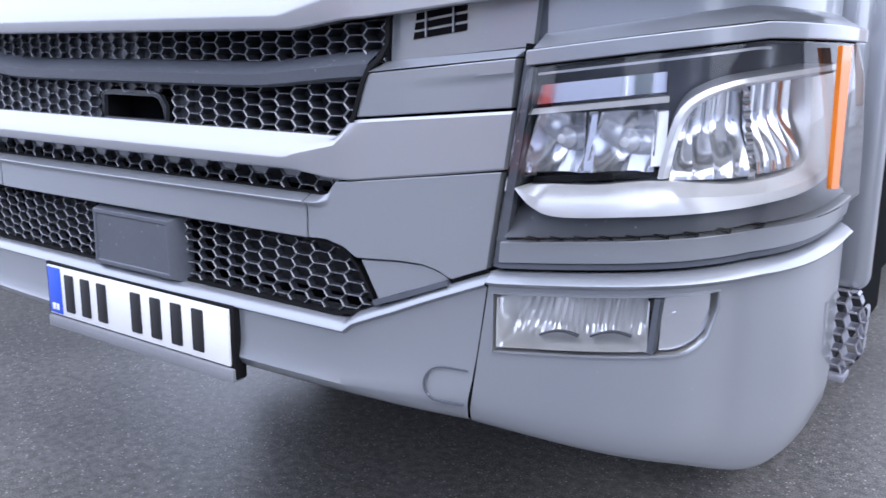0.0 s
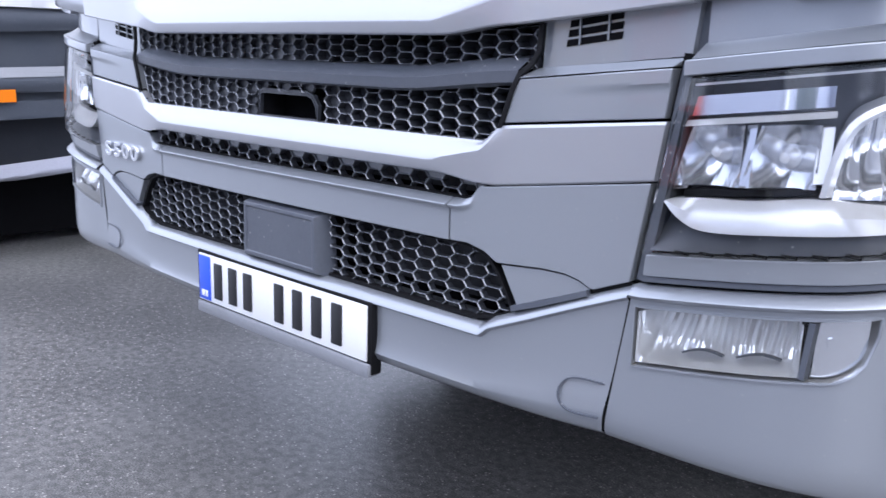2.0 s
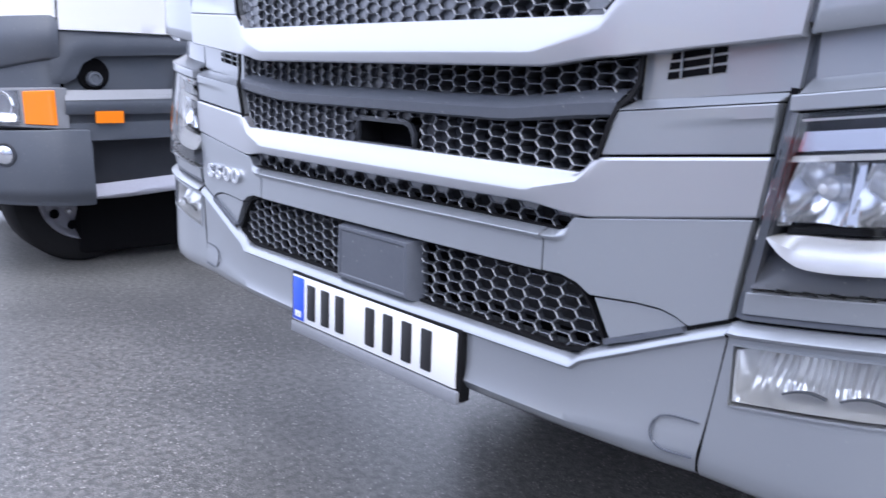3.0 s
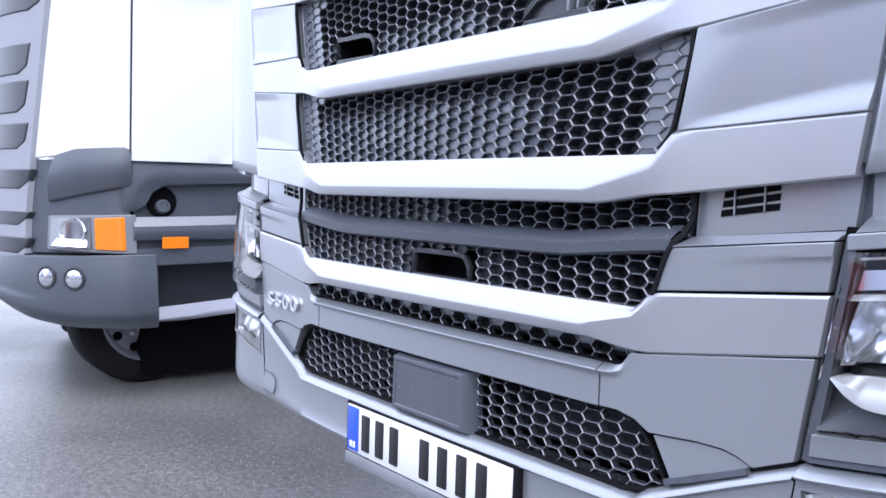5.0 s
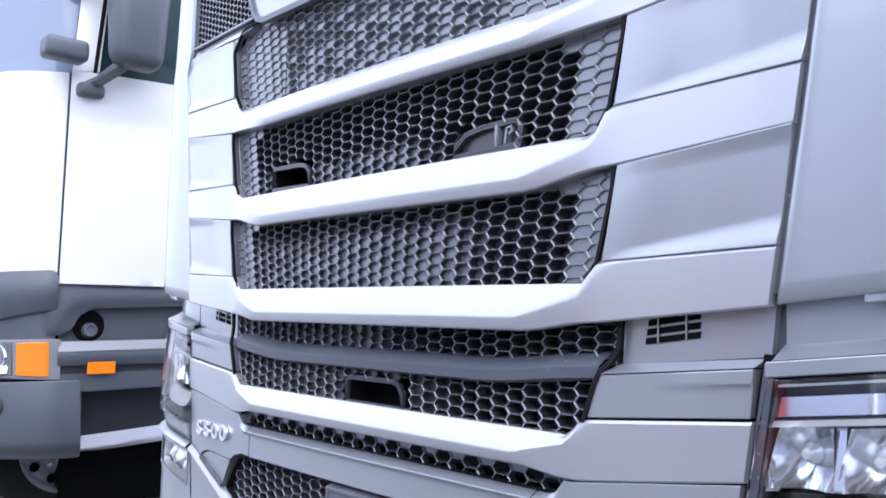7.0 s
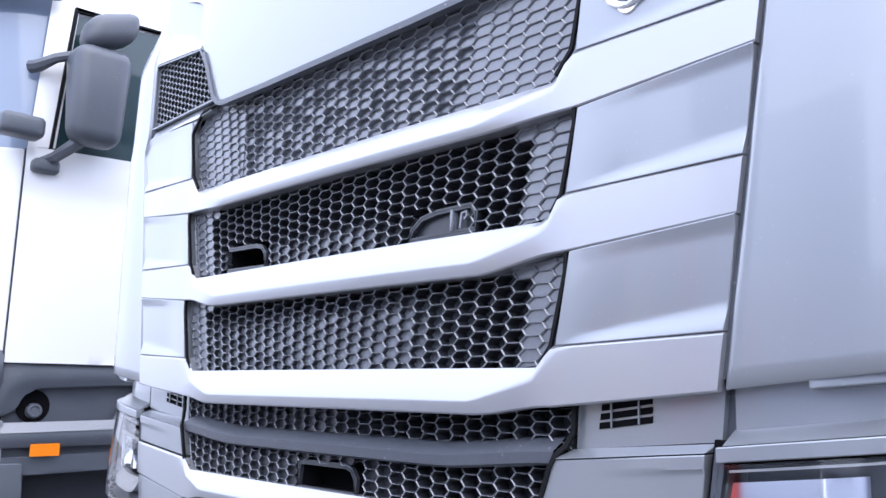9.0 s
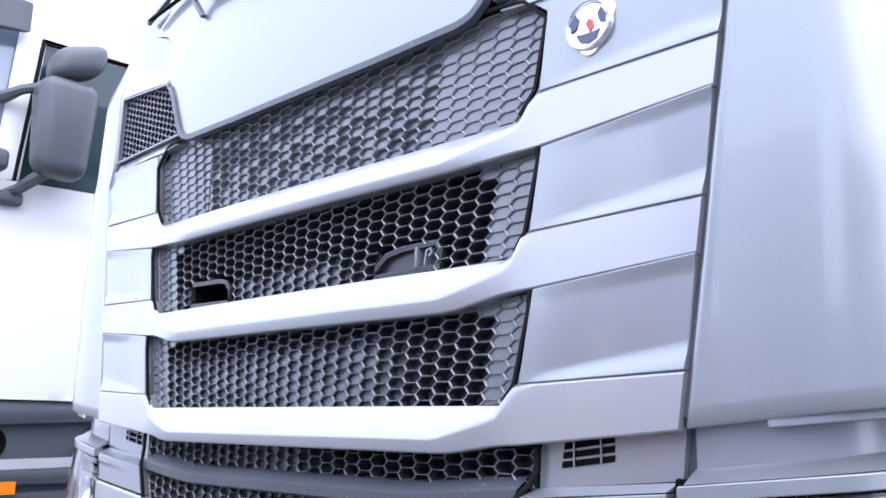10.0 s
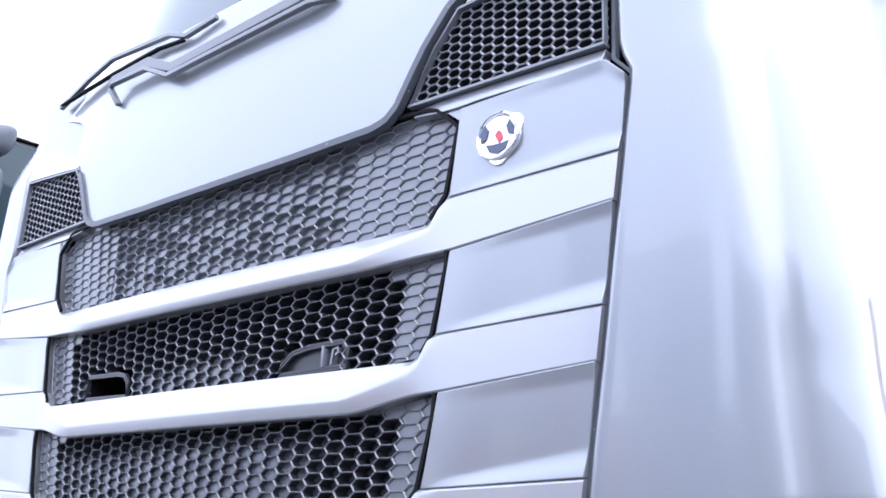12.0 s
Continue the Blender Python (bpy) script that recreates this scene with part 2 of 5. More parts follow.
CORNER = smoothed([(0.70, -0.045), (0.76, -0.043), (0.86, -0.038), (0.94, -0.025), (1.00, 0.0), (1.05, 0.05), (1.08, 0.13), (1.092, 0.24), (1.088, 0.40)], 120)
CORNER_RUN = 0.70 + np.r_[0, np.cumsum(np.linalg.norm(np.diff(CORNER, axis=0), axis=1))]
CORNER_END = float(CORNER_RUN[-1])


def on_corner(a, z, d, side=1):
    a = min(max(a, 0.70), CORNER_END)
    x, y = np.interp(a, CORNER_RUN, CORNER[:, 0]), np.interp(a, CORNER_RUN, CORNER[:, 1])
    e = 0.01
    tx = np.interp(a + e, CORNER_RUN, CORNER[:, 0]) - np.interp(a - e, CORNER_RUN, CORNER[:, 0])
    ty = np.interp(a + e, CORNER_RUN, CORNER[:, 1]) - np.interp(a - e, CORNER_RUN, CORNER[:, 1])
    k = 1 / math.hypot(tx, ty)
    return (side * (x - ty * k * d), y + tx * k * d, z)


def run_at(x):
    """The run along the corner at which it reaches x."""
    k = int(np.argmax(CORNER[:, 0]))
    return float(np.interp(x, CORNER[: k + 1, 0], CORNER_RUN[: k + 1]))


def rise(a):
    """Lines on the corner climb a little towards the side."""
    return 0.118 * min(max(a - 0.76, 0), 0.32)


def seam_x(z):
    return 0.71 + (z - 0.576) * 0.145


def line_at(points, u):
    run = np.r_[0, np.cumsum([math.dist(p, q) for p, q in zip(points, points[1:])])]
    return [float(np.interp(u * run[-1], run, [p[k] for p in points])) for k in (0, 1)]


def grid(bm, rows, close_u=False):
    """Faces between rows of places."""
    made = [[bm.verts.new(p) for p in row] for row in rows]
    for r, s in zip(made, made[1:]):
        for k in range(len(r) - 1):
            bm.faces.new((r[k], r[k + 1], s[k + 1], s[k]))
        if close_u:
            bm.faces.new((r[-1], r[0], s[0], s[-1]))
    return made


def patch(bot, top, dy=0.0, nu=18, nv=8, depth=0.025, on=on_front, side=1):
    """A curved panel between a lower and an upper line (a, z), with turned-in edges. dy(u, v): how far it lies back."""
    bm = bmesh.new()
    rows = []
    for j in range(nv + 1):
        v = j / nv
        row = []
        for i in range(nu + 1):
            u = i / nu
            (a0, z0), (a1, z1) = line_at(bot, u), line_at(top, u)
            d = dy(u, v) if callable(dy) else dy
            row.append(on(a0 + (a1 - a0) * v, z0 + (z1 - z0) * v, d, side))
        rows.append(row)
    made = grid(bm, rows)
    if depth:
        ring = made[0][:] + [r[-1] for r in made[1:]] + made[-1][-2::-1] + [r[0] for r in made[-2:0:-1]]
        back = [bm.verts.new((v.co.x, v.co.y + depth, v.co.z)) for v in ring]
        for k in range(len(ring)):
            q = (k + 1) % len(ring)
            bm.faces.new((ring[k], back[k], back[q], ring[q]))
    return bm


def plate(poly, d=0.0, depth=0.01, on=on_front, side=1, bm=None):
    """A flat-faced piece with the outline poly (a, z)."""
    bm = bm or bmesh.new()
    f = [bm.verts.new(on(a, z, d, side)) for a, z in poly]
    b = [bm.verts.new(on(a, z, d + depth, side)) for a, z in poly]
    bm.faces.new(f)
    bm.faces.new(b[::-1])
    for k in range(len(f)):
        q = (k + 1) % len(f)
        bm.faces.new((f[k], b[k], b[q], f[q]))
    return bm


def bar_along(points, wide, deep, bm=None, closed=False, up=(0, 0, 1)):
    """A bar of rectangular section along a line of places."""
    bm = bm or bmesh.new()
    pts = [Vector(p) for p in points]
    rows = []
    for k, p in enumerate(pts):
        prev, nxt = (pts[k - 1] if k or closed else p), (pts[(k + 1) % len(pts)] if k + 1 < len(pts) or closed else p)
        t = (nxt - prev).normalized()
        s = t.cross(Vector((0, 1, 0)))
        if s.length < 0.1:
            s = t.cross(Vector(up))
        s.normalize()
        b = s.cross(t).normalized()
        rows.append([p + s * wide / 2 - b * deep / 2, p + s * wide / 2 + b * deep / 2, p - s * wide / 2 + b * deep / 2, p - s * wide / 2 - b * deep / 2])
    if closed:
        rows.append(rows[0])
    made = grid(bm, rows, True)
    if not closed:
        bm.faces.new(made[0][::-1])
        bm.faces.new(made[-1])
    else:
        bmesh.ops.remove_doubles(bm, verts=bm.verts, dist=1e-6)
    return bm


def tube(points, radius, n=8, bm=None):
    bm = bm or bmesh.new()
    pts = [Vector(p) for p in points]
    rows = []
    ref = Vector((0.3, 0.2, 1)).normalized()
    for k, p in enumerate(pts):
        t = (pts[min(k + 1, len(pts) - 1)] - pts[max(k - 1, 0)]).normalized()
        s = t.cross(ref).normalized()
        b = s.cross(t)
        r = radius[k] if isinstance(radius, (list, tuple)) else radius
        rows.append([p + (s * math.cos(w) + b * math.sin(w)) * r for w in [2 * math.pi * i / n for i in range(n)]])
    made = grid(bm, rows, True)
    bm.faces.new(made[0][::-1])
    bm.faces.new(made[-1])
    return bm


def block(lo, hi, edge=0.0, segs=2, bm=None):
    """A box between two corners with rounded edges."""
    tmp = bmesh.new()
    bmesh.ops.create_cube(tmp, size=1)
    for v in tmp.verts:
        v.co = [lo[k] + (hi[k] - lo[k]) * (v.co[k] + 0.5) for k in range(3)]
    if edge:
        bmesh.ops.bevel(tmp, geom=list(tmp.edges), offset=edge, segments=segs, profile=0.5, affect="EDGES")
    if bm is None:
        return tmp
    data = bpy.data.meshes.new("join")
    tmp.to_mesh(data)
    tmp.free()
    bm.from_mesh(data)
    bpy.data.meshes.remove(data)
    return bm


def lathe(profile, centre, axis, n=32, bm=None):
    """A turned shape: profile of (along axis, radius)."""
    bm = bm or bmesh.new()
    c, ax = Vector(centre), Vector(axis).normalized()
    s = ax.orthogonal().normalized()
    b = ax.cross(s)
    rows = [[c + ax * h + (s * math.cos(w) + b * math.sin(w)) * max(r, 1e-4) for w in [2 * math.pi * i / n for i in range(n)]] for h, r in profile]
    grid(bm, rows, True)
    return bm


def inside(poly, x, z):
    hit = False
    for (x0, z0), (x1, z1) in zip(poly, poly[1:] + poly[:1]):
        if (z0 > z) != (z1 > z) and x < x0 + (z - z0) * (x1 - x0) / (z1 - z0):
            hit = not hit
    return hit


def clipped(cell, poly):
    """The part of a convex cell that lies in poly, cut by each edge of poly that it crosses."""
    out = cell
    for (x0, z0), (x1, z1) in zip(poly, poly[1:] + poly[:1]):
        if not out:
            break
        mx, mz = sum(p[0] for p in cell) / len(cell), sum(p[1] for p in cell) / len(cell)
        t = ((mx - x0) * (x1 - x0) + (mz - z0) * (z1 - z0)) / ((x1 - x0) ** 2 + (z1 - z0) ** 2)
        slack = 0.020 / math.dist((x0, z0), (x1, z1))
        if t < -slack or t > 1 + slack or math.hypot(mx - x0 - t * (x1 - x0), mz - z0 - t * (z1 - z0)) > 0.06:
            continue
        far = lambda p: (x1 - x0) * (p[1] - z0) - (z1 - z0) * (p[0] - x0)
        res = []
        for p, q in zip(out, out[1:] + out[:1]):
            fp, fq = far(p), far(q)
            if fp >= 0:
                res.append(p)
            if fp * fq < 0:
                k = fp / (fp - fq)
                res.append((p[0] + (q[0] - p[0]) * k, p[1] + (q[1] - p[1]) * k))
        out = res
    return out


def honeycomb(poly, step, height, rib, d, depth, floor=None, slots=(), start=0.0, base=None, flat=0.6, on=on_front, side=1, fan=0.0, wall=2, bed=0):
    """A plastic honeycomb cut to poly (anticlockwise in a, z). step: between columns; height: of a cell; floor(a, z): depth of a closed cell, or None; fan: how far columns spread upwards; wall, bed: the material slots of the walls and of the deep floors."""
    bm = bmesh.new()
    xs, zs = [p[0] for p in poly], [p[1] for p in poly]
    far = step / (1 + flat)
    near = far * flat
    z_base = min(zs) if base is None else base
    for i in range(int((min(xs) - start) / step) - 3, int((max(xs) - start) / step) + 4):
        for j in range(-3, int((max(zs) - z_base) / height) + 4):
            cx, cz = start + i * step, z_base + (j + 0.5 * (i % 2)) * height
            cell = [(cx + far, cz), (cx + near, cz + height / 2), (cx - near, cz + height / 2), (cx - far, cz), (cx - near, cz - height / 2), (cx + near, cz - height / 2)]
            cell = [(a * (1 + fan * (z - z_base)), z) for a, z in cell]
            cx *= 1 + fan * (cz - z_base)
            if not any(inside(poly, *p) for p in cell + [(cx, cz)]):
                continue
            if any(a0 < cx < a1 and z0 < cz < z1 for a0, z0, a1, z1 in slots):
                continue
            out = clipped(cell, poly)
            if len(out) < 3:
                continue
            area = abs(sum(p[0] * q[1] - q[0] * p[1] for p, q in zip(out, out[1:] + out[:1]))) / 2
            if area < 0.12 * step * height:
                continue
            mx, mz = sum(p[0] for p in out) / len(out), sum(p[1] for p in out) / len(out)
            inner = []
            for p in out:
                w = math.hypot(p[0] - mx, p[1] - mz)
                k = max(0.2, 1 - rib / max(w * 0.85, 1e-4))
                inner.append((mx + (p[0] - mx) * k, mz + (p[1] - mz) * k))
            base_depth = floor(mx, mz) if floor else None
            deep = depth if base_depth is None else base_depth
            o = [bm.verts.new(on(a, z, d, side)) for a, z in out]
            n1 = [bm.verts.new(on(a, z, d + 0.0013, side)) for a, z in inner]
            n2 = [bm.verts.new(on(mx + (a - mx) * 0.97, mz + (z - mz) * 0.97, d + deep, side)) for a, z in inner]
            for k in range(len(out)):
                q = (k + 1) % len(out)
                # Rib faces take the lit tone, deep walls the shaded one.
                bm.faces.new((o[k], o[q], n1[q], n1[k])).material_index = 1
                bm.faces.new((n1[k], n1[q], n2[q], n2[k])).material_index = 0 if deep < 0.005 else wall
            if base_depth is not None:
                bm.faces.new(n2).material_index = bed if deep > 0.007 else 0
    bmesh.ops.remove_doubles(bm, verts=bm.verts, dist=1.5e-4)
    # Corner cells that hang on nothing fall away.
    left = set(bm.faces)
    while left:
        island, todo = set(), [left.pop()]
        while todo:
            f = todo.pop()
            island.add(f)
            for v in f.verts:
                for g in v.link_faces:
                    if g in left:
                        left.discard(g)
                        todo.append(g)
        if len(island) < 60:
            bmesh.ops.delete(bm, geom=list(island), context="FACES")
            left = {f for f in left if f.is_valid}
    return bm


def mirrored_line(right):
    """A closed outline from its right half, given from the bottom up."""
    return list(right) + [(-a, z) for a, z in reversed(right)]

# ---- ground ----
bm = bmesh.new()
reach = [-900, -200, -60, -20, -8, -4, -2, 0, 2, 4, 8, 20, 60, 200, 900]
grid(bm, [[(x, y, 0) for x in reach] for y in reach])
tagged(part("ground", bm, ASPHALT), "damp grey asphalt of a truck yard", "ground", kind="structure")

# ---- the silver truck ----
truck = thing("truck", (0, 1.0, 0), "parked silver-grey metallic tractor truck with a black honeycomb grille", "truck")


def ease(t):
    t = min(max(t, 0), 1)
    return t * t * (3 - 2 * t)


def front_bar(zt, zr, zb, inner, outer, out=0.022):
    """A silver crossbar of the grille: a leaning upper facet over an upright lower one, which runs on into the flush ends. inner, outer: (x, top, x, bottom)."""
    bm = bmesh.new()
    xs = sorted({*np.linspace(-0.36, 0.36, 15).round(4).tolist(), *[s * v for v in np.linspace(0.38, outer[0], 30).round(4).tolist() for s in (1, -1)]})
    rows = []
    for x in xs:
        a = abs(x)
        k = ease((a - 0.40) / (inner[0] + 0.03 - 0.40))
        end = min(max((a - inner[0]) / (outer[0] - inner[0]), 0), 1)
        kt = ease((a - inner[0] + 0.03) / 0.03)
        top = zt + (inner[1] + (outer[1] - inner[1]) * end - zt) * kt
        low = zb + (inner[3] + (outer[3] - inner[3]) * end - zb) * ease((a - 0.40) / (inner[2] - 0.40))
        climb = min(max((a - 0.40) / (inner[0] - 0.40), 0), 1)
        ridge = zr + (low + (top - low) * 0.90 - zr) * climb
        f = out * (1 - k)
        flush = -0.006 * k
        prof = [(0.035, low + 0.006), (0.012, low), (-f * 0.74 + flush + 0.002, low), (-f * 0.80 + flush, low + 0.0025), (-f + flush, low + (ridge - low) * 0.80), (-f * 0.985 + flush, ridge),
                (-f * 0.52 + flush, ridge + (top - ridge) * 0.50), (-f * 0.06 + flush, top - 0.004), (flush * 0.7 + 0.001, top), (0.035, top)]
        shift = lambda z: math.copysign(a - (outer[0] - outer[2]) * (outer[1] - z) / (outer[1] - outer[3]) * end ** 3, x)
        rows.append([on_front(shift(z), z, d) for d, z in prof])
    made = grid(bm, rows)
    bm.faces.new(made[0])
    bm.faces.new(made[-1][::-1])
    return bm


BARS = [
    (0.957, 0.924, 0.905, (0.518, 0.981, 0.50, 0.896), (0.773, 1.004, 0.763, 0.930)),
    (1.175, 1.126, 1.104, (0.540, 1.205, 0.54, 1.119), (0.8045, 1.217, 0.794, 1.144)),
    (1.390, 1.340, 1.316, (0.558, 1.426, 0.56, 1.340), (0.8365, 1.437, 0.826, 1.364)),
    (1.602, 1.561, 1.543, (0.576, 1.640, 0.58, 1.553), (0.8675, 1.651, 0.8575, 1.581)),
]
for spec in BARS:
    part("grille_bar", front_bar(*spec), PAINT_LIGHT, truck, "light silver painted grille crossbar", sharp=radians(28))

# Honeycomb grilles between the bars, from the bottom up.
LOWER = mirrored_line([(0.47, 0.689), (0.522, 0.700), (0.549, 0.717), (0.520, 0.765), (0.495, 0.791), (0.462, 0.800)])
SLOT = mirrored_line([(0.455, 0.868), (0.474, 0.871), (0.492, 0.894), (0.492, 0.900), (0.40, 0.907)])
MID_LOW = mirrored_line([(0.42, 0.955), (0.485, 0.957), (0.512, 0.975), (0.537, 1.040), (0.48, 1.034), (0.40, 1.026)])
MID_HIGH = mirrored_line([(0.558, 1.060), (0.565, 1.120), (0.50, 1.114), (0.40, 1.114)])
G3 = mirrored_line([(0.46, 1.175), (0.521, 1.180), (0.541, 1.206), (0.566, 1.310), (0.568, 1.340), (0.50, 1.333), (0.40, 1.321), (0.10, 1.316)])
G2 = mirrored_line([(0.46, 1.392), (0.540, 1.400), (0.559, 1.427), (0.582, 1.530), (0.582, 1.554), (0.50, 1.551), (0.40, 1.545), (0.10, 1.543)])
G1 = mirrored_line([(0.47, 1.602), (0.548, 1.611), (0.577, 1.646), (0.598, 1.755), (0.590, 1.766), (0.556, 1.797), (0.538, 1.803), (0.475, 1.806), (0.400, 1.800), (0.233, 1.798)])
COVER = (-0.12, 0.66, 0.12, 0.80)
HOOK = (-0.095, 0.945, 0.106, 1.012)
N2L, N2R = (-0.415, 1.38, -0.24, 1.452), (0.212, 1.38, 0.380, 1.448)



def cell_floor(lim, high, right):
    """Closed cells: flat ones at both ends of a grille, deeper ones in its middle, sinking away above a height and towards one side."""
    def deep(a, z):
        if abs(a) > lim:
            return 0.0042
        fall = 0.10 * max(0, a - right) + 0.35 * max(0, z - high)
        return 0.0105 * (0.8 if noise.noise(Vector((a * 9, z * 60, lim))) > 0.1 else 1.0) + min(fall, 0.02)
    return deep


def top_floor(a, z):
    """Cells of the uppermost grille: flat at both ends, in its middle by turns shallow and deeper."""
    if a > 0.355 or a < -0.43:
        return 0.0036
    return 0.0105 if noise.noise(Vector((a * 26, z * 40, 2.0))) > 0.02 else 0.0062


def slot_floor(a, z):
    """The upper cells of the narrow slot are closed."""
    return 0.004 if z > 0.8935 or abs(a) > 0.47 else None


GRILLES = [
    (LOWER, 0.0350, 0.0198, 0.0013, 0.016, 0.013, None, [COVER]),
    (SLOT, 0.0345, 0.0205, 0.0014, 0.014, 0.014, slot_floor, []),
    (MID_LOW, 0.0340, 0.0193, 0.0014, 0.012, 0.012, cell_floor(0.60, 1.2, 0.10), [HOOK]),
    (MID_HIGH, 0.0336, 0.0187, 0.0014, 0.022, 0.012, cell_floor(0.60, 1.2, 0.0), []),
    (G3, 0.0345, 0.0193, 0.0016, 0.012, 0.011, cell_floor(0.475, 1.270, 0.20), []),
    (G2, 0.0345, 0.0193, 0.0016, 0.012, 0.011, cell_floor(0.475, 1.425, 0.08), [N2L, N2R]),
    (G1, 0.0362, 0.0194, 0.0016, 0.012, 0.022, top_floor, []),
]
for poly, step, height, rib, d, depth, floor, slots in GRILLES:
    fan = 0.0 if poly in (MID_LOW, MID_HIGH, SLOT) else 0.45
    # Middle grilles get shade-coloured floors, the uppermost lit-coloured walls.
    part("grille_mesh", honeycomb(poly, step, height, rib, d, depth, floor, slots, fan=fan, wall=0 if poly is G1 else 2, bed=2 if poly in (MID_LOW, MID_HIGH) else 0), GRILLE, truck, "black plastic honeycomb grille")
for poly, d in ((LOWER, 0.10), (SLOT, 0.07), (MID_LOW, 0.09), (MID_HIGH, 0.09), (G3, 0.085), (G2, 0.10), (G1, 0.05)):
    part("grille_backing", plate([(a * 1.02, z) for a, z in poly], d, 0.01), BACKING, truck, "dark radiator behind the grille")
# Black rubber edge round each grille.
for poly, d, wide in ((LOWER, 0.012, 0.005), (SLOT, 0.012, 0.005)):
    part("grille_edge", bar_along([on_front(a, z, d) for a, z in poly], wide, 0.006 if d < 0 else 0.015, closed=True), RUBBER, truck, "black rubber grille edging")
for s in (1, -1):
    for poly, n in ((G3, 5), (G2, 5), (G1, 8)):
        part("grille_edge", bar_along([on_front(a, z, -0.003, s) for a, z in poly[1:n]], 0.006, 0.006), RUBBER, truck, "black rubber grille edging")
    edge = [(0.500, 0.962, 0.006), (0.517, 0.974, 0.002), (0.538, 1.034, 0.002), (0.547, 1.052, 0.003), (0.559, 1.066, 0.012), (0.568, 1.086, 0.018), (0.570, 1.124, 0.018)]
    part("grille_edge", bar_along([on_front(a, z, d - 0.004, s) for a, z, d in edge], 0.007, 0.006), RUBBER, truck, "black rubber grille edging")

# Closed plastic ends of the grilles.
for poly, d, lim in ((G3, 0.0165, 0.495), (G2, 0.0165, 0.495), (G1, 0.0165, 0.37)):
    end = [p for p in poly if p[0] > lim]
    end = [(lim, end[0][1]), *end, (lim, end[-1][1] - 0.006)]
    for s in (1, -1):
        part("grille_end", plate(end, d, 0.004, side=s), PLASTIC, truck, "closed plastic end of the grille")
# Grey ledge between the two middle grilles.
bm = bmesh.new()
rows = []
for x in np.linspace(-0.541, 0.541, 41):
    lift = 0.018 * ease((abs(x) - 0.30) / 0.26)
    flat = 0.008 * ease((abs(x) - 0.46) / 0.09)
    rows.append([on_front(x, z + lift, d + flat) for d, z in ((0.045, 1.062), (0.022, 1.058), (0.002, 1.0455), (-0.006, 1.040), (-0.004, 1.024), (0.004, 1.020), (0.03, 1.020))])
grid(bm, rows)
part("grille_ledge", bm, GREY_PLASTIC, truck, "dark grey plastic ledge across the grille")
# Recess walls and openings: their near-black colour holds the shade inside.
hook_poly = [(-0.078, 0.955), (0.094, 0.955), (0.094, 0.982), (0.082, 0.998), (0.066, 1.003), (-0.066, 1.003), (-0.078, 0.998)]


def tunnel(poly, d, deep):
    """Walls of an opening, leading back from its rim."""
    bm = bmesh.new()
    grid(bm, [[on_front(a, z, d + deep * k) for a, z in poly] for k in (0, 0.5, 1)], True)
    return bm


part("tow_recess_wall", tunnel(hook_poly, 0.012, 0.064), RUBBER, truck, "dark walls of the recovery recess")
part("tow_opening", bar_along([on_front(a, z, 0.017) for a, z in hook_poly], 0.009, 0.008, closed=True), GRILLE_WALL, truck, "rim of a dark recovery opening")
part("tow_recess", plate(hook_poly, 0.075, 0.01), VOID, truck, "near-black back of the recovery recess, shade in its colour")
left_poly = [(-0.404, 1.398), (-0.246, 1.394), (-0.248, 1.424), (-0.262, 1.438), (-0.285, 1.443), (-0.404, 1.446)]
right_poly = [(0.214, 1.396), (0.372, 1.400), (0.374, 1.428), (0.362, 1.441), (0.285, 1.439), (0.246, 1.432), (0.222, 1.414)]
for poly in (left_poly, right_poly):
    part("opening_wall", tunnel(poly, 0.012, 0.074 if poly is left_poly else 0.011), RUBBER, truck, "dark walls of the opening")
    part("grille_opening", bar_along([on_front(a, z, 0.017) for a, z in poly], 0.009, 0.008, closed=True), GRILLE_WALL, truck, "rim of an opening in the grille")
part("opening_recess", plate(left_poly, 0.085, 0.01), VOID, truck, "near-black back of the grille opening, shade in its colour")
part("opening_cover", plate(right_poly, 0.024, 0.01), GRILLE_WALL, truck, "near-black cover behind the grille opening, shade in its colour")
part("cover_clip", block((0.318, front_y(0.33) + 0.010, 1.402), (0.324, front_y(0.33) + 0.034, 1.438), 0.001), PLASTIC, truck)
part("cover_clip", bar_along([on_front(a, z, 0.016) for a, z in ((0.338, 1.405), (0.342, 1.430), (0.352, 1.432), (0.354, 1.424), (0.347, 1.420))], 0.004, 0.006), PLASTIC, truck)

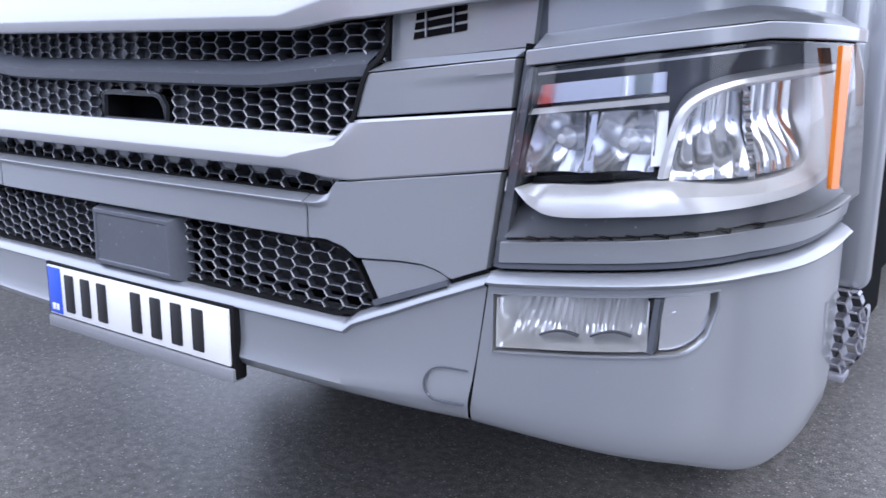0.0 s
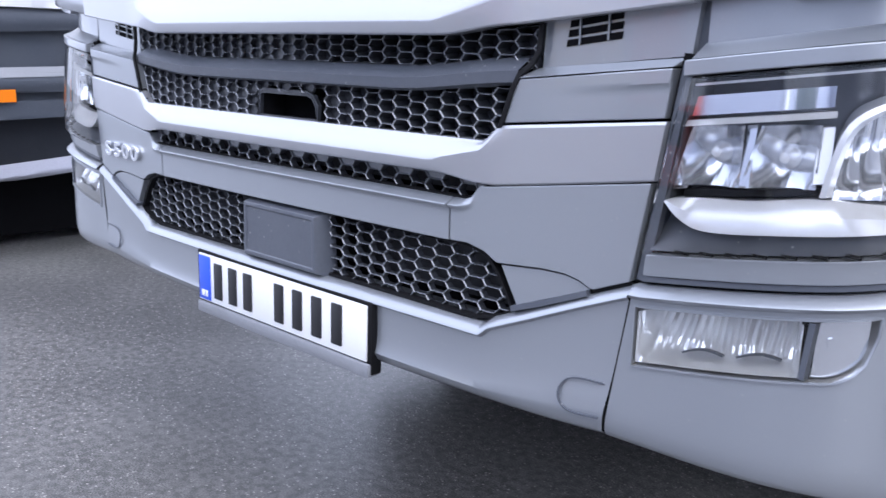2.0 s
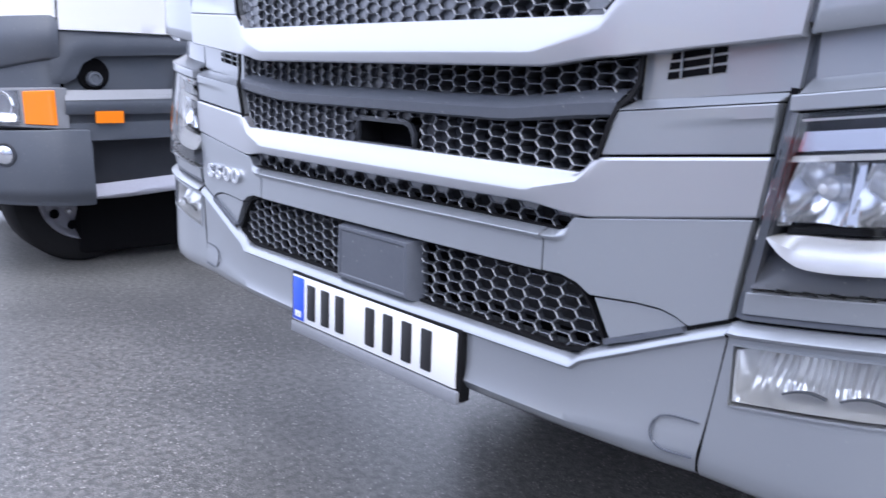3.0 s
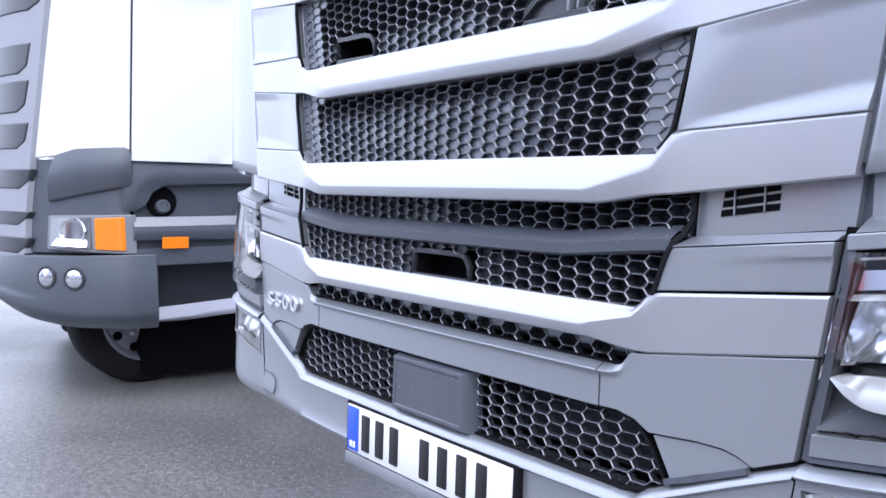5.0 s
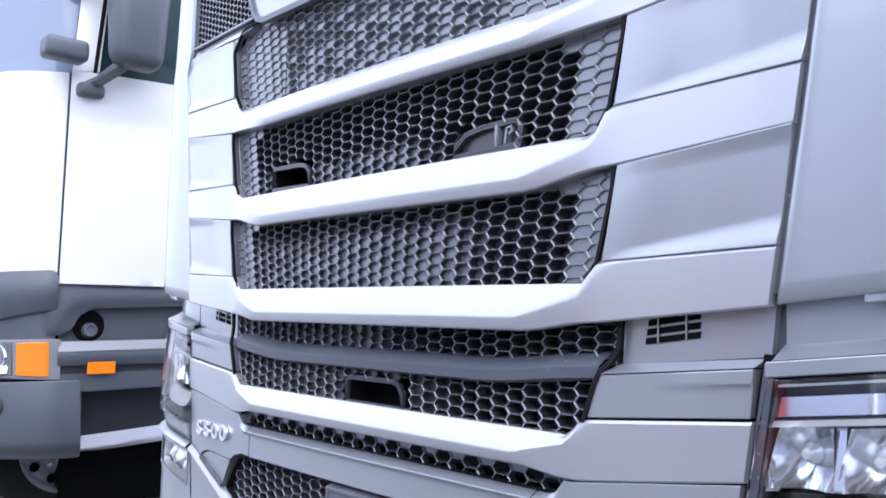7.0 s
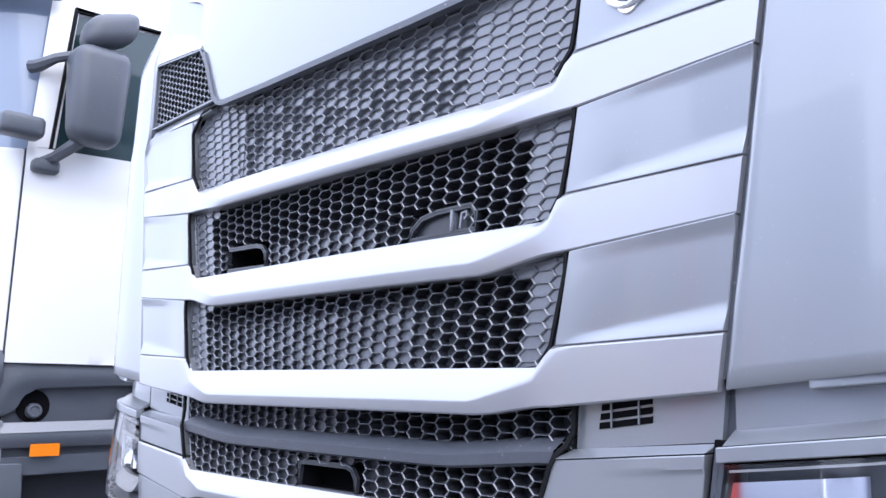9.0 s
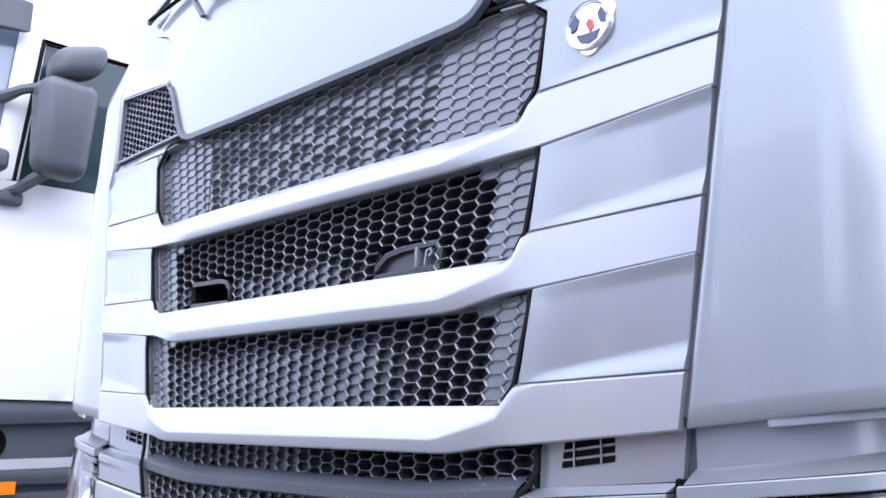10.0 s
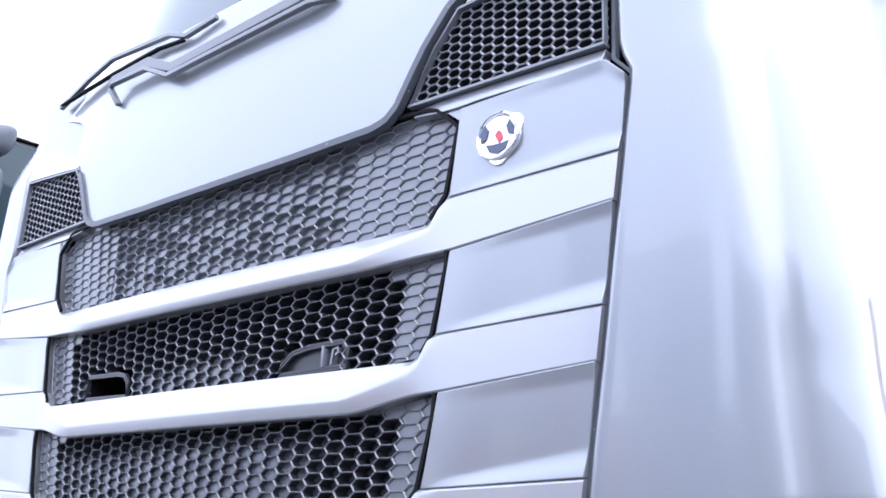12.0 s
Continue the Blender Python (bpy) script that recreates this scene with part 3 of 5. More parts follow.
# Panel above the lower grille, in a middle and two outer pieces.
mid_bot, mid_top = [(-0.428, 0.802), (0.428, 0.802)], [(-0.428, 0.868), (0.428, 0.868)]
lip = lambda u, v: -0.004 - 0.010 * ease((v - 0.72) / 0.12) + 0.017 * min(max((v - 0.85) / 0.15, 0), 1)
part("lower_grille_panel", patch(mid_bot, mid_top, lip, 30, 20), PAINT, truck, "grey painted panel above the lower grille", bevel=0.002)
for s in (1, -1):
    outer_bot = [(0.431, 0.803), (0.465, 0.804), (0.498, 0.797), (0.522, 0.7835), (0.600, 0.7895), (0.640, 0.7895), (0.664, 0.7845), (0.684, 0.7750), (seam_x(0.79) - 0.002, 0.797)]
    outer_top = [(0.431, 0.868), (0.452, 0.868), (0.470, 0.873), (0.486, 0.892), (0.502, 0.8925), (seam_x(0.925) - 0.002, 0.927)]
    bm = patch(outer_bot, outer_top, lambda u, v: -0.004 + (lip(u, v) + 0.004) * (1 - ease(u * 6)), 56, 20, side=s)
    part("side_panel", bm, PAINT, truck, "grey painted panel beside the grille", bevel=0.0015)
    bm = patch([(0.560, 0.727), (0.600, 0.743), (0.640, 0.758), (0.678, 0.7725)], [(0.529, 0.7810), (0.600, 0.7868), (0.640, 0.7868), (0.662, 0.7820), (0.679, 0.7745)], 0.0, 24, 5, 0.02, side=s)
    part("tow_cover", bm, PAINT, truck, "small painted cover beside the lower grille", bevel=0.002)
    part("tow_cover_seal", bar_along([on_front(a, z, 0.002, s) for a, z in ((0.555, 0.722), (0.600, 0.738), (0.679, 0.770))], 0.008, 0.02), GREY_PLASTIC, truck)
    part("gap_seal", bar_along([on_front(a, z, 0.012, s) for a, z in ((0.68, 0.772), (0.715, 0.782), (0.738, 0.795))], 0.014, 0.02), RUBBER, truck)
    # Panels over the upper step of the front.
    bm = patch([(0.524, 0.985), (seam_x(1.008) - 0.004, 1.0075)], [(0.543, 1.046), (seam_x(1.068) - 0.006, 1.068)], lambda u, v: -0.002 - 0.0035 * ease((u - 0.25) / 0.6) * ease((v - 0.60 - 0.03 * u) / 0.07), 20, 14, side=s)
    part("upper_side_panel", bm, PAINT, truck, "grey painted panel with a pressed fold", bevel=0.002)
    bm = patch([(0.545, 1.0475), (seam_x(1.069) - 0.006, 1.0695)], [(0.562, 1.062), (seam_x(1.08) - 0.004, 1.081)], lambda u, v: -0.005 + 0.026 * v, 18, 5, 0.02, side=s)
    part("panel_step", bm, PAINT, truck, "painted step on top of the panel", bevel=0.0015)
    bm = patch([(0.566, 1.062), (seam_x(1.09) - 0.001, 1.083)], [(0.570, 1.130), (seam_x(1.14) - 0.001, 1.155)], 0.024, 16, 6, 0.02, side=s)
    vent_panel = part("vent_panel", bm, PAINT, truck, "painted recessed panel with a slotted vent")
    for k in range(3):
        za = 1.091 + 0.0125 * k
        slot = [(0.604 + 0.002 * k, za), (0.687, za + 0.0115), (0.688, za + 0.0205), (0.605 + 0.002 * k, za + 0.0090)]
        # No opening here: a black plate carries the slot's shade as colour.
        part("vent_slot", plate(slot, 0.0222, 0.006, side=s), VOID, vent_panel, "near-black plate standing in for a shaded vent slot")
    for x in (0.625, 0.668):
        part("vent_rib", bar_along([on_front(x, 1.091 + 0.14 * (x - 0.604), 0.0215, s), on_front(x, 1.126 + 0.14 * (x - 0.604), 0.0215, s)], 0.002, 0.003), PAINT, vent_panel)
    # Hollowed panels beside the three upper grilles.
    def hollow(u, v):
        """A lip along the foot that grows outwards, under a shallow hollow."""
        h = 0.05 + 0.20 * u
        deep = 0.0062 * ease(u * 2.2)
        return -0.006 + deep * (ease(v / h) if v < h else 1 - 0.75 * ((v - h) / (1 - h))) - 0.0045 * u * max(0, (v - 0.86) / 0.14)

    for bot, top in (
        ([(0.5500, 1.2055), (seam_x(1.22) + 0.001, 1.218)], [(0.5740, 1.3405), (seam_x(1.362) + 0.001, 1.3635)]),
        ([(0.5680, 1.4265), (seam_x(1.44) + 0.001, 1.438)], [(0.5885, 1.5525), (seam_x(1.578) + 0.001, 1.580)]),
        ([(0.5855, 1.6405), (0.867, 1.652)], [(0.6030, 1.787), (0.852, 1.797), (0.882, 1.765)]),
    ):
        part("hollow_panel", patch(bot, top, hollow, 30, 22, side=s), PAINT, truck, "grey painted hollowed panel beside the grille", bevel=0.002)

# Seams between the middle and the corners; near-black strips hold the gap's shade.
for s in (1, -1):
    part("corner_seam", bar_along([on_front(seam_x(z) + 0.004, z, 0.022, s) for z in np.linspace(0.575, 1.085, 12)], 0.016, 0.02), VOID, truck, "near-black strip in the corner gap, shade in its colour")
    part("corner_seam", bar_along([on_front(seam_x(z) + 0.010, z, 0.040, s) for z in np.linspace(1.085, 1.165, 4)], 0.034, 0.01), GREY_PLASTIC, truck, "grey plastic corner seam")
    part("corner_seam", bar_along([on_front(seam_x(z) + 0.004, z, 0.022, s) for z in np.linspace(1.165, 1.78, 14)], 0.016, 0.02), VOID, truck, "near-black strip in the corner gap, shade in its colour")
    seal = [on_front(seam_x(z) + 0.009, z, 0.010, s) for z in np.linspace(0.80, 1.075, 8)]
    part("headlight_seal", bar_along(seal, 0.014, 0.012), GREY_PLASTIC, truck, "grey plastic seal beside the headlight")
    seal = [on_front(seam_x(z) + 0.003, z, 0.012, s) for z in np.linspace(1.16, 1.77, 12)] + [on_front(0.860, 1.80, 0.012, s), on_front(0.861, 1.985, 0.02, s)]
    part("panel_seal", bar_along(seal, 0.006, 0.012), GREY_PLASTIC, truck, "grey seal along the air deflector")

# Bumper.
bm = bmesh.new()
rows = []
for x in sorted({*np.linspace(-0.49, 0.49, 29).round(4).tolist(), *[q * v for v in np.linspace(0.50, 0.742, 14).round(4).tolist() for q in (1, -1)]}):
    a = abs(x)
    top = 0.686 if a < 0.47 else 0.686 + (0.790 - 0.686) * ease((a - 0.47) / 0.06) * 0.0 + (a - 0.495 + 0.012) * 0.42 if a > 0.50 else 0.686 + 0.0
    low = 0.561 + 0.010 * (a / 0.71) ** 4
    k = min(a / 0.742, 1)
    prof = [(0.07, top - 0.004), (0.006, top), (-0.003, top - 0.004), (-0.012, top - 0.0125), (-0.013, top - 0.016), (-0.005, top - 0.021)]
    for v in (0.75, 0.5, 0.32, 0.2, 0.1):
        prof.append((-0.004 - 0.006 * ease((0.45 - v) / 0.3) + 0.003 * ease((0.15 - v) / 0.1), low + (top - 0.021 - low) * v + 0.012 * ease((0.25 - v) / 0.2)))
    prof += [(-0.002, low + 0.010), (0.009, low + 0.002), (0.03, low - 0.002), (0.09, low + 0.01)]
    shift = lambda z: a if a < 0.60 else a - (0.742 - seam_x(z) - 0.003) * (a - 0.60) / 0.142
    rows.append([on_front(math.copysign(shift(z), x), z, d) for d, z in prof])
grid(bm, rows)
bumper = part("bumper", bm, PAINT, truck, "grey painted lower bumper with a bright lip", sharp=radians(40))
for s in (1, -1):
    loop = [(0.716, 0.652), (0.680, 0.650), (0.660, 0.645), (0.649, 0.634), (0.646, 0.622), (0.650, 0.609), (0.662, 0.601), (0.680, 0.600), (0.712, 0.603)]
    part("tow_eye_cover", bar_along([on_front(a, z, -0.0068 - 0.0042 * ease((0.645 - z) / 0.03), s) for a, z in smoothed(loop, 24)], 0.0022, 0.003), GREY_PLASTIC, bumper, "outline of the round-ended towing eye cover")

# Sensor cover in the lower grille.
bm = bmesh.new()
face = [(-0.104, 0.690), (0.118, 0.690), (0.114, 0.792), (-0.102, 0.792)]
foot = [(-0.112, 0.682), (0.132, 0.682), (0.124, 0.798), (-0.108, 0.798)]
layers = []
for poly, d in ((foot, 0.03), (foot, 0.012), (face, -0.010)):
    layers.append([on_front(a, z, d) for a, z in poly])
layers.append([on_front(a * 0.93, 0.741 + (z - 0.741) * 0.86, -0.0105) for a, z in face])
layers.append([on_front(a * 0.92, 0.741 + (z - 0.741) * 0.84, -0.0080) for a, z in face])
made = grid(bm, layers, True)
bm.faces.new(made[-1])
part("sensor_cover", bm, GREY_PLASTIC, truck, "grey plastic sensor cover in the lower grille", bevel=0.0025)

# Number plate: its writing as plain bars.
holder = part("plate_holder", block((-0.268, front_y(0) - 0.015, 0.543), (0.276, front_y(0) + 0.010, 0.671), 0.004), RUBBER, truck, "black plastic number plate holder")
part("holder_strip", block((-0.262, front_y(0) - 0.021, 0.540), (0.274, front_y(0) + 0.004, 0.564), 0.003), RAIL_GREY, holder, "grey lower strip of the holder")
front = front_y(0) - 0.0185
number_plate = part("number_plate", block((-0.258, front, 0.567), (0.266, front + 0.006, 0.665), 0.0015), PLATE_WHITE, truck, "white number plate with a blue band")
part("blue_band", block((-0.255, front - 0.0012, 0.570), (-0.2125, front + 0.001, 0.662), 0.0005), PLATE_BLUE, number_plate, "blue band")
for lo, hi in ((-0.245, -0.235), (-0.232, -0.223)):
    part("plate_bar", block((lo, front - 0.002, 0.577), (hi, front, 0.590), 0.0003), PLATE_WHITE, number_plate)
for k, x in enumerate((-0.184, -0.132, -0.080, 0.022, 0.078, 0.134, 0.190)):
    part("plate_bar", block((x - 0.014, front - 0.0016, 0.579), (x + 0.014, front, 0.653), 0.002), PLATE_BLACK, number_plate, "plain black bar in place of a character")

# Raised letters on the front panel.
def letters(text, at, high, deep, wide=1.0):
    """A mesh of raised writing on the upright front, its middle at a place."""
    curve = bpy.data.curves.new("writing", "FONT")
    curve.body, curve.size, curve.extrude, curve.bevel_depth = text, high / 0.72, deep / 2, 0.0006
    curve.align_x, curve.align_y, curve.offset, curve.space_character = "CENTER", "CENTER", 0.0006, 1.08
    holder_ob = bpy.data.objects.new("writing", curve)
    data = bpy.data.meshes.new_from_object(holder_ob)
    bpy.data.objects.remove(holder_ob)
    bpy.data.curves.remove(curve)
    bm = bmesh.new()
    bm.from_mesh(data)
    bpy.data.meshes.remove(data)
    for v in bm.verts:
        v.co = (at[0] + v.co.x * wide, front_y(at[0] + v.co.x * wide) + at[1] - v.co.z, at[2] + v.co.y)
    return bm


badge = part("model_badge", letters("S", (-0.681, -0.009, 0.838), 0.033, 0.007, 1.6), CHROME, truck, "raised chrome letter and numbers", sharp=radians(30))
for sign, x in (("5", -0.636), ("0", -0.592), ("0", -0.548)):
    part("badge_number", letters(sign, (x, -0.009, 0.838), 0.033, 0.007, 1.6), CHROME, badge, sharp=radians(30))

# Round emblem on the right upper panel, plain.
cx, cz, ey = 0.674, 1.721, front_y(0.676)
ring = []
for k in range(72):
    w = 2 * math.pi * k / 72
    r = 0.0395 + 0.0085 * max(0, math.cos(3 * (w + math.pi / 2))) ** 1.5
    ring.append((cx + r * math.cos(w), cz + r * math.sin(w)))
emblem = part("emblem", plate(ring, -0.005, 0.010), CHROME, truck, "round chrome emblem with a blue and red centre", bevel=0.002)
part("emblem_ring", lathe([(0.001, 0.0400), (-0.003, 0.0392), (-0.0045, 0.0370), (-0.003, 0.0345), (0.001, 0.0335)], (cx, ey - 0.0055, cz), (0, 1, 0), 40), CHROME, emblem, "chrome ring")
part("emblem_disc", lathe([(0, 0.033), (-0.001, 0.032), (-0.001, 0.0001)], (cx, ey - 0.0055, cz), (0, 1, 0)), SATIN, emblem, "pale disc")
part("emblem_field", plate([(cx + x, cz + z) for x, z in ((0.0, -0.030), (0.014, -0.025), (0.020, -0.012), (0.010, -0.014), (-0.010, -0.014), (-0.020, -0.012), (-0.014, -0.025))], -0.0085, 0.003), EMBLEM_BLUE, emblem, "blue field")
for q in (1, -1):
    part("emblem_field", plate([(cx + q * x, cz + z) for x, z in ((0.029, -0.006), (0.031, 0.008), (0.022, 0.022), (0.016, 0.012), (0.020, -0.002))][::q], -0.0085, 0.003), EMBLEM_BLUE, emblem, "blue field")
part("emblem_shape", plate([(cx + x, cz + z) for x, z in ((0.003, -0.013), (0.010, -0.006), (0.008, 0.004), (0.002, 0.008), (-0.004, 0.001))], -0.0085, 0.003), EMBLEM_RED, emblem, "plain red shape")


# Hood panel under the windscreen, leaning back towards its top.
def on_hood(a, z, d, side=1):
    t = max(z - 1.80, 0)
    return (side * a, front_y(a) - 0.012 + 0.16 * t * t + 0.10 * max(abs(a) - 0.45, 0) ** 2 * 4 * t + d, z)


hood_half = [(0.0, 1.792), (0.233, 1.793), (0.425, 1.798), (0.455, 1.805), (0.478, 1.824), (0.530, 1.920), (0.575, 1.985), (0.605, 2.010)]
bm = bmesh.new()
rows = []
for k, (a, z) in enumerate(evenly(hood_half, 41)):
    rows.append([on_hood(s, z + (2.24 - z) * v, 0.0) for v, s in [(v, a + (0.90 * ((k / 40) ** 1.0) - a) * ease((v - 0.35) / 0.65)) for v in np.linspace(0, 1, 17)]])
grid(bm, rows)
full = bm.copy()
bm.free()
other = [[(-p[0], p[1], p[2]) for p in row] for row in rows]
grid(full, other)
bmesh.ops.remove_doubles(full, verts=full.verts, dist=1e-5)
part("hood_panel", full, PAINT, truck, "silver-grey painted panel under the windscreen")
trim = [(a, z - 0.004) for a, z in evenly(hood_half, 60)]
for s in (1, -1):
    run = trim if s == 1 else [p for p in trim if p[1] < 1.96]
    part("hood_trim", bar_along([on_hood(a, z, 0.002, s) for a, z in run], 0.013, 0.016), GREY_PLASTIC, truck, "grey rubber trim under the hood panel")
    mesh_poly = [(0.494, 1.822), (0.850, 1.824), (0.853, 2.004), (0.592, 1.975), (0.545, 1.915)]
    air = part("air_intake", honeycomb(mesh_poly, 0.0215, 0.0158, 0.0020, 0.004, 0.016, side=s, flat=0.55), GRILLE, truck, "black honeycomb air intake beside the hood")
    part("intake_backing", plate(mesh_poly, 0.04, 0.01, side=s), RUBBER, air)
    part("intake_frame", bar_along([on_front(a, z, 0.002, s) for a, z in mesh_poly], 0.005, 0.014, closed=True), PLASTIC, air)
    bm = patch([(0.508, 1.796), (0.560, 1.791), (0.600, 1.790), (0.640, 1.7925), (0.846, 1.7925)], [(0.508, 1.816), (0.560, 1.820), (0.849, 1.8195)], lambda u, v: -0.006 + 0.012 * v, 16, 4, 0.02, side=s)
    part("intake_sill", bm, PAINT, truck, "painted sill under the air intake", bevel=0.002)
    bm = patch([(0.604, 1.982), (0.857, 2.010)], [(0.612, 1.996), (0.672, 2.040), (0.750, 2.070), (0.860, 2.085)], lambda u, v: -0.004 + 0.012 * v, 16, 6, 0.02, side=s)
    part("panel_corner", plate([(0.562, 1.7985), (0.600, 1.768), (0.608, 1.768), (0.608, 1.7925), (0.562, 1.7925 + 0.0085)], -0.001, 0.010, side=s), PAINT, truck, "small painted corner over the grille")
    part("intake_brow", bm, SATIN, truck, "bright trim over the air intake", bevel=0.003)
    part("cowl_panel", patch([(0.60, 1.99), (0.875, 2.05)], [(0.68, 2.236), (0.875, 2.236)], 0.022, 10, 6, 0.02, side=s), PAINT, truck, "painted cowl beside the hood panel")


# Windscreen base, windscreen and cab shell.
def on_screen(a, z, d, side=1):
    return (side * a, front_y(a) + 0.075 + 0.22 * (z - 2.24) + 0.18 * max(abs(a) - 0.4, 0) ** 2 * 2.2 + d, z)


part("windscreen", patch([(-0.86, 2.245), (0.86, 2.245)], [(-0.86, 3.10), (0.86, 3.10)], 0.0, 24, 10, 0.02, on_screen), GLASS_DARK, truck, "windscreen reflecting the white sky")
part("screen_seal", bar_along([on_screen(a, 2.245, -0.006) for a in np.linspace(-0.84, 0.84, 21)], 0.014, 0.014), RUBBER, truck, "black windscreen seal")

# ---- corners of the truck, right and left alike ----
R = run_at


def band(z0, z1, a0=None, a1=None, dy=0.0, nu=34, nv=6, depth=0.02, side=1, bow=0.0):
    """A strip of the corner between two heights (at the seam), climbing outwards."""
    s0, s1 = a0 if a0 is not None else None, a1 if a1 is not None else CORNER_END
    bm = bmesh.new()
    rows = []
    for j in range(nv + 1):
        v = j / nv
        z = z0 + (z1 - z0) * v
        start = s0 if s0 is not None else seam_x(z) + 0.014
        row = []
        for i in range(nu + 1):
            a = start + (s1 - start) * i / nu
            d = dy(i / nu, v) if callable(dy) else dy
            row.append(on_corner(a, z + rise(a), d, side))
        rows.append(row)
    made = grid(bm, rows)
    ring = made[0][:] + [r[-1] for r in made[1:]] + made[-1][-2::-1] + [r[0] for r in made[-2:0:-1]]
    back = []
    for v in ring:
        out = Vector((side * 0.75, 0.30, v.co.z)) - v.co
        out.z = 0
        back.append(bm.verts.new(v.co + out.normalized() * depth))
    for k in range(len(ring)):
        q = (k + 1) % len(ring)
        bm.faces.new((ring[k], back[k], back[q], ring[q]))
    return bm


def ribbon(outer, inner, d_out, d_in, thick, side, n=40):
    """A raised band on the corner between two lines (run, z)."""
    bm = bmesh.new()
    o, i = smoothed(outer, n), smoothed(inner, n)
    rows = []
    for p, q in zip(o, i):
        rows.append([on_corner(*p, d_out + thick, side), on_corner(*p, d_out, side), on_corner(*((p + q) / 2), (d_out + d_in) / 2 - 0.006, side), on_corner(*q, d_in, side), on_corner(*q, d_in + thick, side)])
    grid(bm, rows)
    return bm


for s in (1, -1):
    # Bumper corner with an opening for the fog lamp.
    a_in, a_out = R(0.752), R(1.026)

    def fog_low(a):
        u = min(max((a - a_in) / (a_out - a_in), 0), 1)
        return 0.688 + 0.031 * u / 0.78 if u < 0.78 else 0.719 + 0.062 * (1 - math.sqrt(max(0, 1 - ((u - 0.78) / 0.22) ** 2)))

    def fog_top(a):
        return 0.768 + 0.118 * min(max(a - 0.752, 0), 0.30)

    columns = sorted({*np.linspace(0.722, a_in, 5).round(5).tolist(), *np.linspace(a_in, a_out, 27).round(5).tolist(), *np.linspace(a_out, CORNER_END, 26).round(5).tolist()})
    rows = []
    for a in columns:
        lipz = 0.784 + rise(a)
        low = 0.570 - 0.028 * ease((a - 0.98) / 0.2)
        fl, ft = fog_low(a), fog_top(a)
        zs = [low + 0.014 + (fl - low - 0.014) * v for v in (0, 0.12, 0.22, 0.35, 0.5, 0.75)]
        prof = [(0.06, low - 0.002), (0.026, low), (0.013, low + 0.005)] + list(zip((0.0055, 0.0015, 0.0, 0.0, 0.0, 0.0), zs)) + [(0.0, fl), (0.0, fl + (ft - fl) * 0.5), (0.0, ft)]
        prof += [(-0.001, lipz - 0.007), (-0.010, lipz - 0.003), (-0.012, lipz), (-0.004, lipz + 0.007), (0.006, lipz + 0.012), (0.03, lipz + 0.012)]
        pull = max(0, 1 - (a - 0.722) / 0.03)
        rows.append([on_corner(a + (seam_x(z) + 0.006 - 0.722) * pull, z, d, s) for d, z in prof])
    bm = bmesh.new()
    made = [[bm.verts.new(p) for p in row] for row in rows]
    for i, (r, q) in enumerate(zip(made, made[1:])):
        for k in range(len(r) - 1):
            if k in (9, 10) and a_in - 1e-4 < columns[i] < a_out - 1e-4:
                continue
            bm.faces.new((r[k], q[k], q[k + 1], r[k + 1]))
    corner = part("bumper_corner", bm, PAINT, truck, "grey painted rounded bumper corner", sharp=radians(40))
    span = np.linspace(a_in, a_out, 27)
    loop = [(a, fog_low(a)) for a in span] + [(a, fog_top(a)) for a in span[::-1]]
    bm = bmesh.new()
    grid(bm, [[on_corner(a, z, d, s) for a, z in loop] for d in (0.0, 0.008, 0.055)], True)
    lamp = part("fog_lamp", bm, FOG, truck, "rectangular fog lamp with a clear turn lamp beside it")
    part("fog_frame", bar_along([on_corner(a, z, -0.001, s) for a, z in loop], 0.0025, 0.004, closed=True), PAINT, lamp)
    # Fluted reflector, tilted to the sky, with a bright sill.
    bm = bmesh.new()
    rows = []
    b_in, b_out = R(0.756), R(0.957)
    for j in range(21):
        v = j / 20
        row = []
        for i in range(163):
            u = i / 162
            a = b_in + (b_out - b_in) * u
            z = fog_low(a) + 0.005 + (fog_top(a) - fog_low(a) - 0.012) * v
            cell = (u * 3) % 1
            up = max(0, (v - 0.2) / 0.8)
            flute = abs(math.sin(u * 62 + 1.2 * math.sin(u * 9 + v * 2))) ** 1.5
            d = 0.003 + 0.014 * min(v / 0.2, 1) + 0.034 * up ** 0.9 - (0.007 * (1 - 4 * cell * (1 - cell)) + 0.0022 * flute) * min(1, up * 3)
            d = 0.003 + (d - 0.003) * ease(u / 0.08) * ease((1 - u) / 0.05)
            row.append(on_corner(a, z, d, s))
        rows.append(row)
    grid(bm, rows)
    part("reflector", bm, FOG, lamp, "fluted chrome reflector", sharp=radians(30))
    for u0 in (0.30, 0.64):
        arc = []
        for k in range(11):
            a = b_in + (b_out - b_in) * (u0 + 0.26 * k / 10)
            arc.append(on_corner(a, fog_low(a) + 0.023 + 0.006 * math.sin(math.pi * k / 10), 0.011, s))
        part("bulb_shield", bar_along(arc, 0.0025, 0.006), GREY_PLASTIC, lamp)
    turn = [(a, fog_low(a) + 0.004) for a in np.linspace(R(0.970), a_out - 0.006, 10)] + [(a_out - 0.005, fog_top(a_out) - 0.006), (R(0.972), fog_top(R(0.972)) - 0.006)]
    part("turn_lamp", plate(turn, 0.012, 0.004, on_corner, s), BOWL, lamp, "clear turn lamp")
    part("turn_bulb", plate([(R(0.984), 0.757), (R(0.989), 0.758), (R(0.988), 0.772), (R(0.983), 0.771)], 0.0105, 0.003, on_corner, s), BOWL, lamp, "pale bulb behind the lens")
